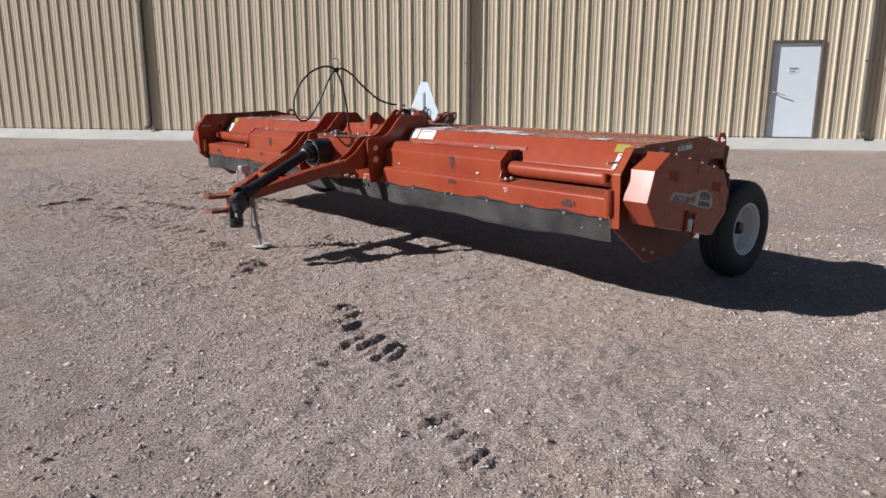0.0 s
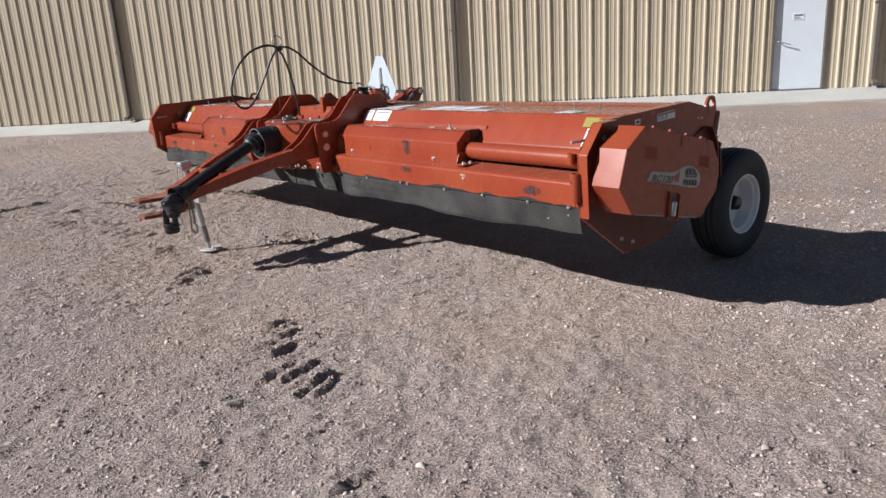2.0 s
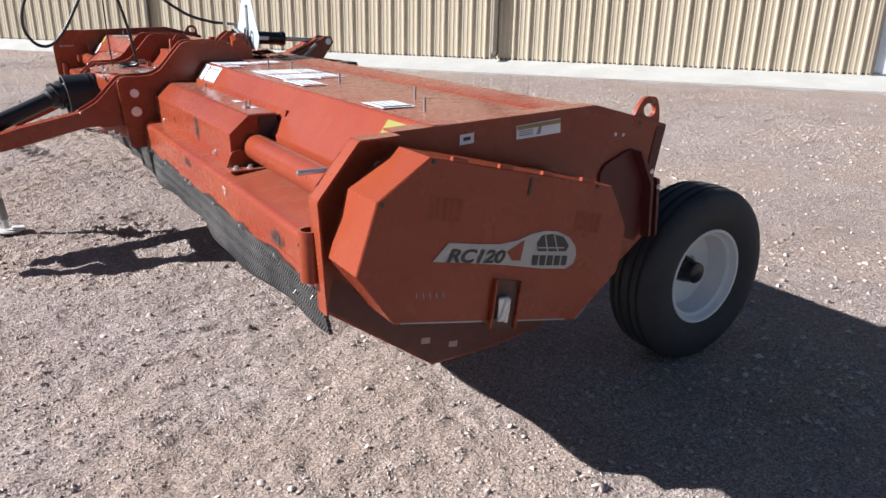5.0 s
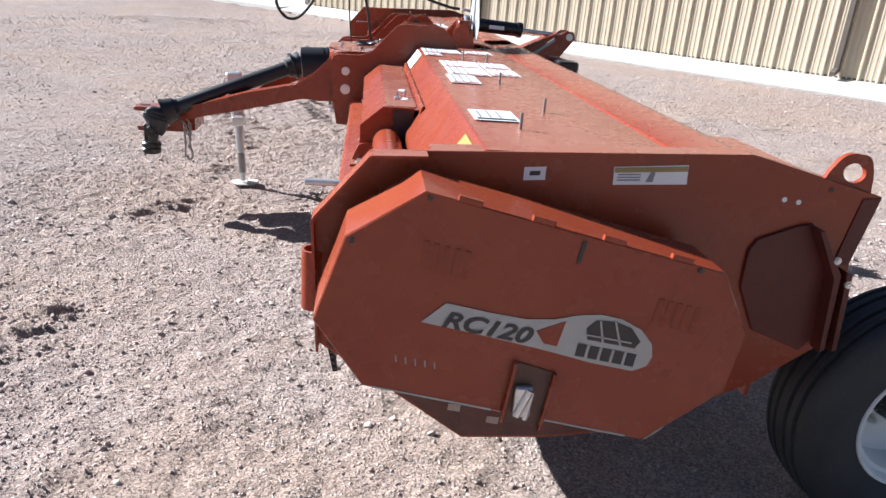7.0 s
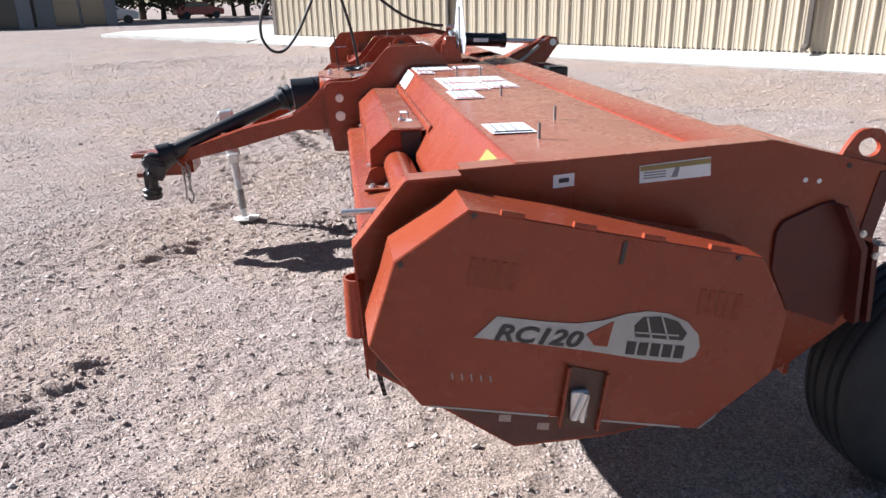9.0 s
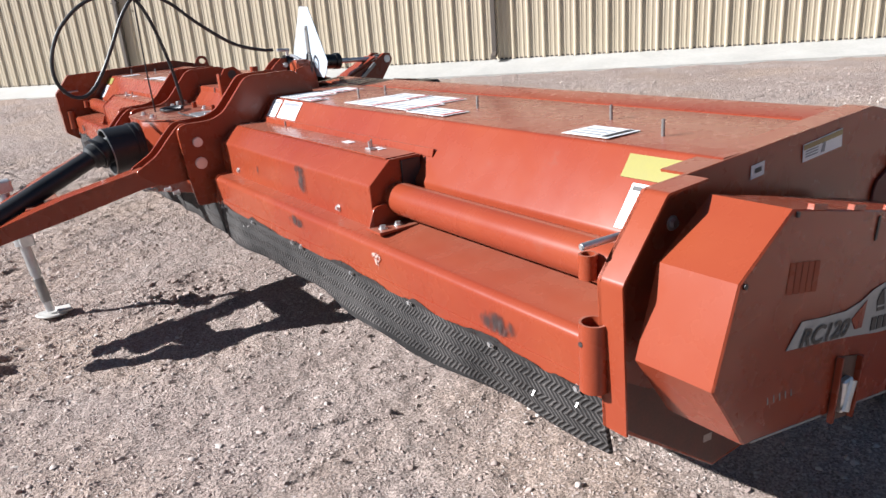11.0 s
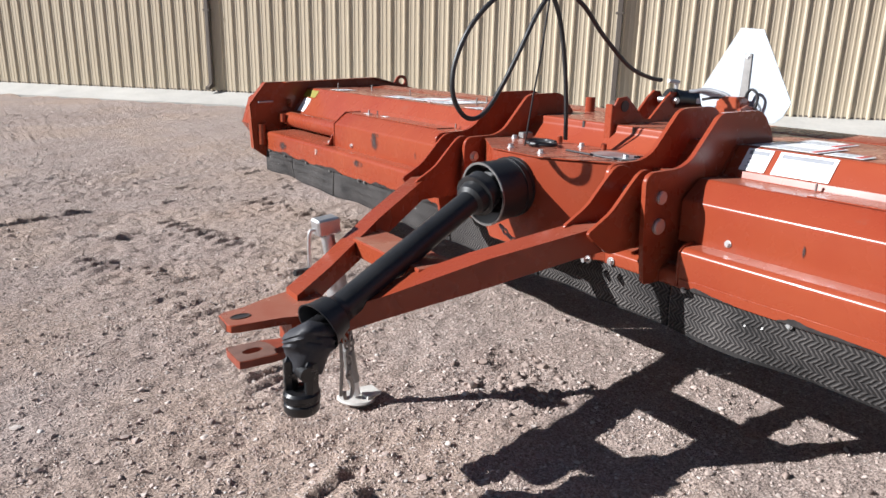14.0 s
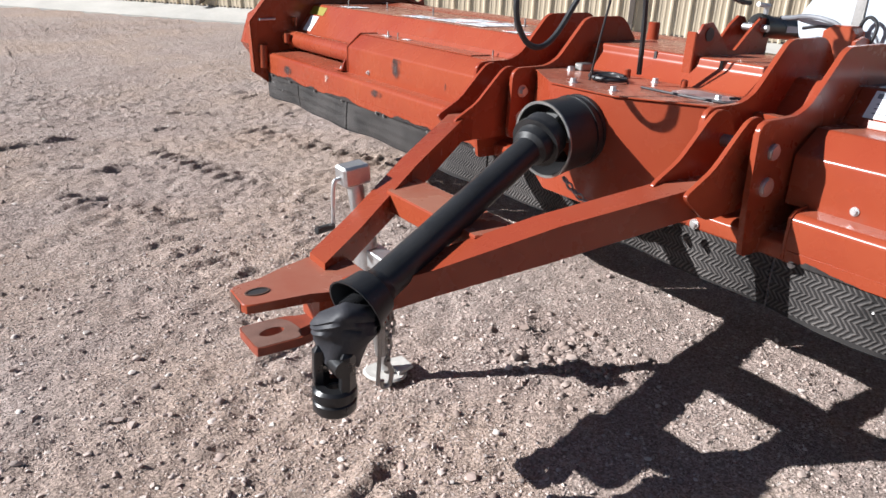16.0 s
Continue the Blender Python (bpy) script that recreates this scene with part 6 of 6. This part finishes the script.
def tree(seed, h):
    rng = random.Random(seed)
    root = thing("tree", (0, 0, 0), "dark leafy tree at the far edge of the yard", "tree", "trees at the edge of the yard")
    tr = bmesh.new()
    trunk = spline([(0, 0, -0.2), (rng.uniform(-0.1, 0.1), 0.05, h * 0.2), (rng.uniform(-0.2, 0.2), -0.05, h * 0.42), (rng.uniform(-0.3, 0.3), 0.1, h * 0.68)], 5)
    for i in range(len(trunk) - 1):
        add_cyl(tr, trunk[i], trunk[i + 1], 0.26 * (1 - 0.75 * i / len(trunk)) * h / 8, 0.26 * (1 - 0.75 * (i + 1) / len(trunk)) * h / 8, 9)
    crown = bmesh.new()
    for _ in range(20):
        z0 = h * rng.uniform(0.05, 0.62)
        a = rng.uniform(0, 6.28)
        r = h * rng.uniform(0.16, 0.36)
        end = Vector((r * math.cos(a), r * math.sin(a), z0 + h * rng.uniform(0.08, 0.28)))
        add_cyl(tr, (0, 0, z0), end, 0.07 * h / 8, 0.025 * h / 8, 6)
        leaves(crown, end, h * rng.uniform(0.10, 0.19), 130, rng, 0.022 * h)
    leaves(crown, (0, 0, h * 0.78), h * 0.2, 200, rng, 0.022 * h)
    part("trunk", tr, BARK, root)
    part("crown", crown, LEAF, root, smooth=0)
    return root


kinds = [tree(31, 9.0), tree(32, 7.5), tree(33, 8.2)]
trng = random.Random(77)
spots = []
for i in range(44):
    f = i / 43
    spots.append((-46 + 52 * f + trng.uniform(-1.5, 1.5), 44 + 46 * f ** 1.4 + trng.uniform(-1, 6)))
for i, (x, y) in enumerate(spots):
    m = pose(x, y, 0.1, 0, 0, trng.uniform(0, 360)) @ Matrix.Scale(trng.uniform(0.85, 1.25), 4)
    if i < 3:
        kinds[i].matrix_world = m
    else:
        t = copy_thing(kinds[i % 3], m)
        t.matrix_world = m


def shed(at, turn, w, d, h, m):
    ob = thing("shed", (0, 0, 0), "low grey sheet-metal shed under the trees", "shed", "sheds at the edge of the yard")
    part("wall", add_prism(bmesh.new(), [(-w / 2, 0), (w / 2, 0), (w / 2, h), (-w / 2, h)], -d / 2, d / 2), m, ob)
    part("roof", add_prism(bmesh.new(), [(-w / 2 - 0.3, h), (0, h + 1.0), (w / 2 + 0.3, h), (w / 2 + 0.3, h + 0.1), (0, h + 1.1), (-w / 2 - 0.3, h + 0.1)], -d / 2 - 0.3, d / 2 + 0.3), m, ob, "", 0)
    for k in (-0.28, 0.05):
        part("door", box(w * k, w * k + w * 0.3, -d / 2 - 0.05, -d / 2 - 0.005, 0.0, min(2.6, h - 0.3), 0.01), GLASS, ob, "dark open doorway")
    ob.matrix_world = pose(*at, 0.1, 0, 0, turn)
    return ob


shed((-18.2, 51.5), 25, 5.5, 4, 2.3, SHED)
shed((-14.2, 56.0), 28, 5, 4, 2.2, SHED)


def car(at, turn, paint, label):
    ob = thing("car", (0, 0, 0), label, "car", "cars at the edge of the yard")
    body = prism([(-2.1, 0.35), (2.1, 0.35), (2.15, 0.75), (1.95, 0.92), (1.0, 1.0), (0.45, 1.45), (-1.2, 1.48), (-1.85, 1.02), (-2.12, 0.9)], -0.85, 0.85, bev=0.08)
    part("body", body, paint, ob)
    part("window", prism([(0.85, 1.02), (0.40, 1.38), (-1.15, 1.41), (-1.62, 1.04)], -0.86, 0.86), GLASS, ob)
    for x in (-1.35, 1.35):
        for s in (-1, 1):
            part("wheel", cyl((x, s * 0.70, 0.33), (x, s * 0.88, 0.33), 0.33, seg=20, bev=0.03), TYRE, ob)
    ob.matrix_world = pose(*at, 0.1, 0, 0, turn)
    return ob


car((-12.6, 58.6), 15, CARW, "small white car parked by the trees")
car((-8.3, 71.0), 30, CARR, "dull red car parked by the trees")


def parked_tyre():
    """A large lugged tyre stood on the slab beyond the building's corner."""
    ob = thing("tractor_tyre", (0, 0, 0), "large black lugged tractor tyre standing on the slab", "tyre")
    part("carcass", lathe([(-0.20, 0.36), (-0.24, 0.52), (-0.20, 0.66), (-0.1, 0.70), (0.1, 0.70), (0.20, 0.66), (0.24, 0.52), (0.20, 0.36)], (0, 0, 0), (1, 0, 0), 40), TYRE, ob)
    for k in range(22):
        a = 2 * math.pi * k / 22
        for s in (-1, 1):
            part("lug", add_box(bmesh.new(), 0.0, 0.23, -0.025, 0.025, 0.68, 0.745, 0.006, Matrix.Rotation(a + (0.14 if s > 0 else 0), 4, "X") @ Matrix.Rotation(0.5 * s, 4, "Z") @ Matrix.Scale(s, 4, Vector((1, 0, 0)))), TYRE, ob)
    part("rim", lathe([(-0.16, 0.37), (-0.10, 0.34), (0.02, 0.30), (0.03, 0.0), (0.0, 0.0), (-0.01, 0.28), (-0.13, 0.33)], (0, 0, 0), (-1, 0, 0), 32, False), STEEL, ob)
    return ob


tt = parked_tyre()
tt.matrix_world = MB @ pose(-16.75, 0.75, 0.72, 0, 0, 25) @ Matrix.Scale(1.08, 4)


# ---- siding sheets, last ----
full = siding(RIB0 - PITCH / 2, RIB0 - PITCH / 2 + 3 * PITCH, 0.0, EAVE)
s = RIB0 - PITCH / 2
k = math.ceil((S0 + 0.14 - s) / (3 * PITCH))
first = s + 3 * PITCH * k
odd = [(S0 + 0.14, first, 0.0)]
while s + 3 * PITCH * (k + 1) <= S1 - 0.02:
    a, b = s + 3 * PITCH * k, s + 3 * PITCH * (k + 1)
    if b <= DOOR0 or a >= DOOR1:
        ob = new("panel", full)
        ob.parent = wall
        ob.matrix_local = Matrix.Translation((3 * PITCH * k, 0, 0))
    else:
        cuts = [a] + [c for c in (DOOR0, DOOR1) if a < c < b] + [b]
        for c0, c1 in zip(cuts, cuts[1:]):
            odd.append((c0, c1, DOOR_TOP if DOOR0 <= (c0 + c1) / 2 <= DOOR1 else 0.0))
    k += 1
odd.append((s + 3 * PITCH * k, S1, 0.0))
for c0, c1, z0 in odd:
    if c1 - c0 > 0.02:
        ob = new("panel", siding(c0, c1, z0, EAVE))
        ob.parent = wall
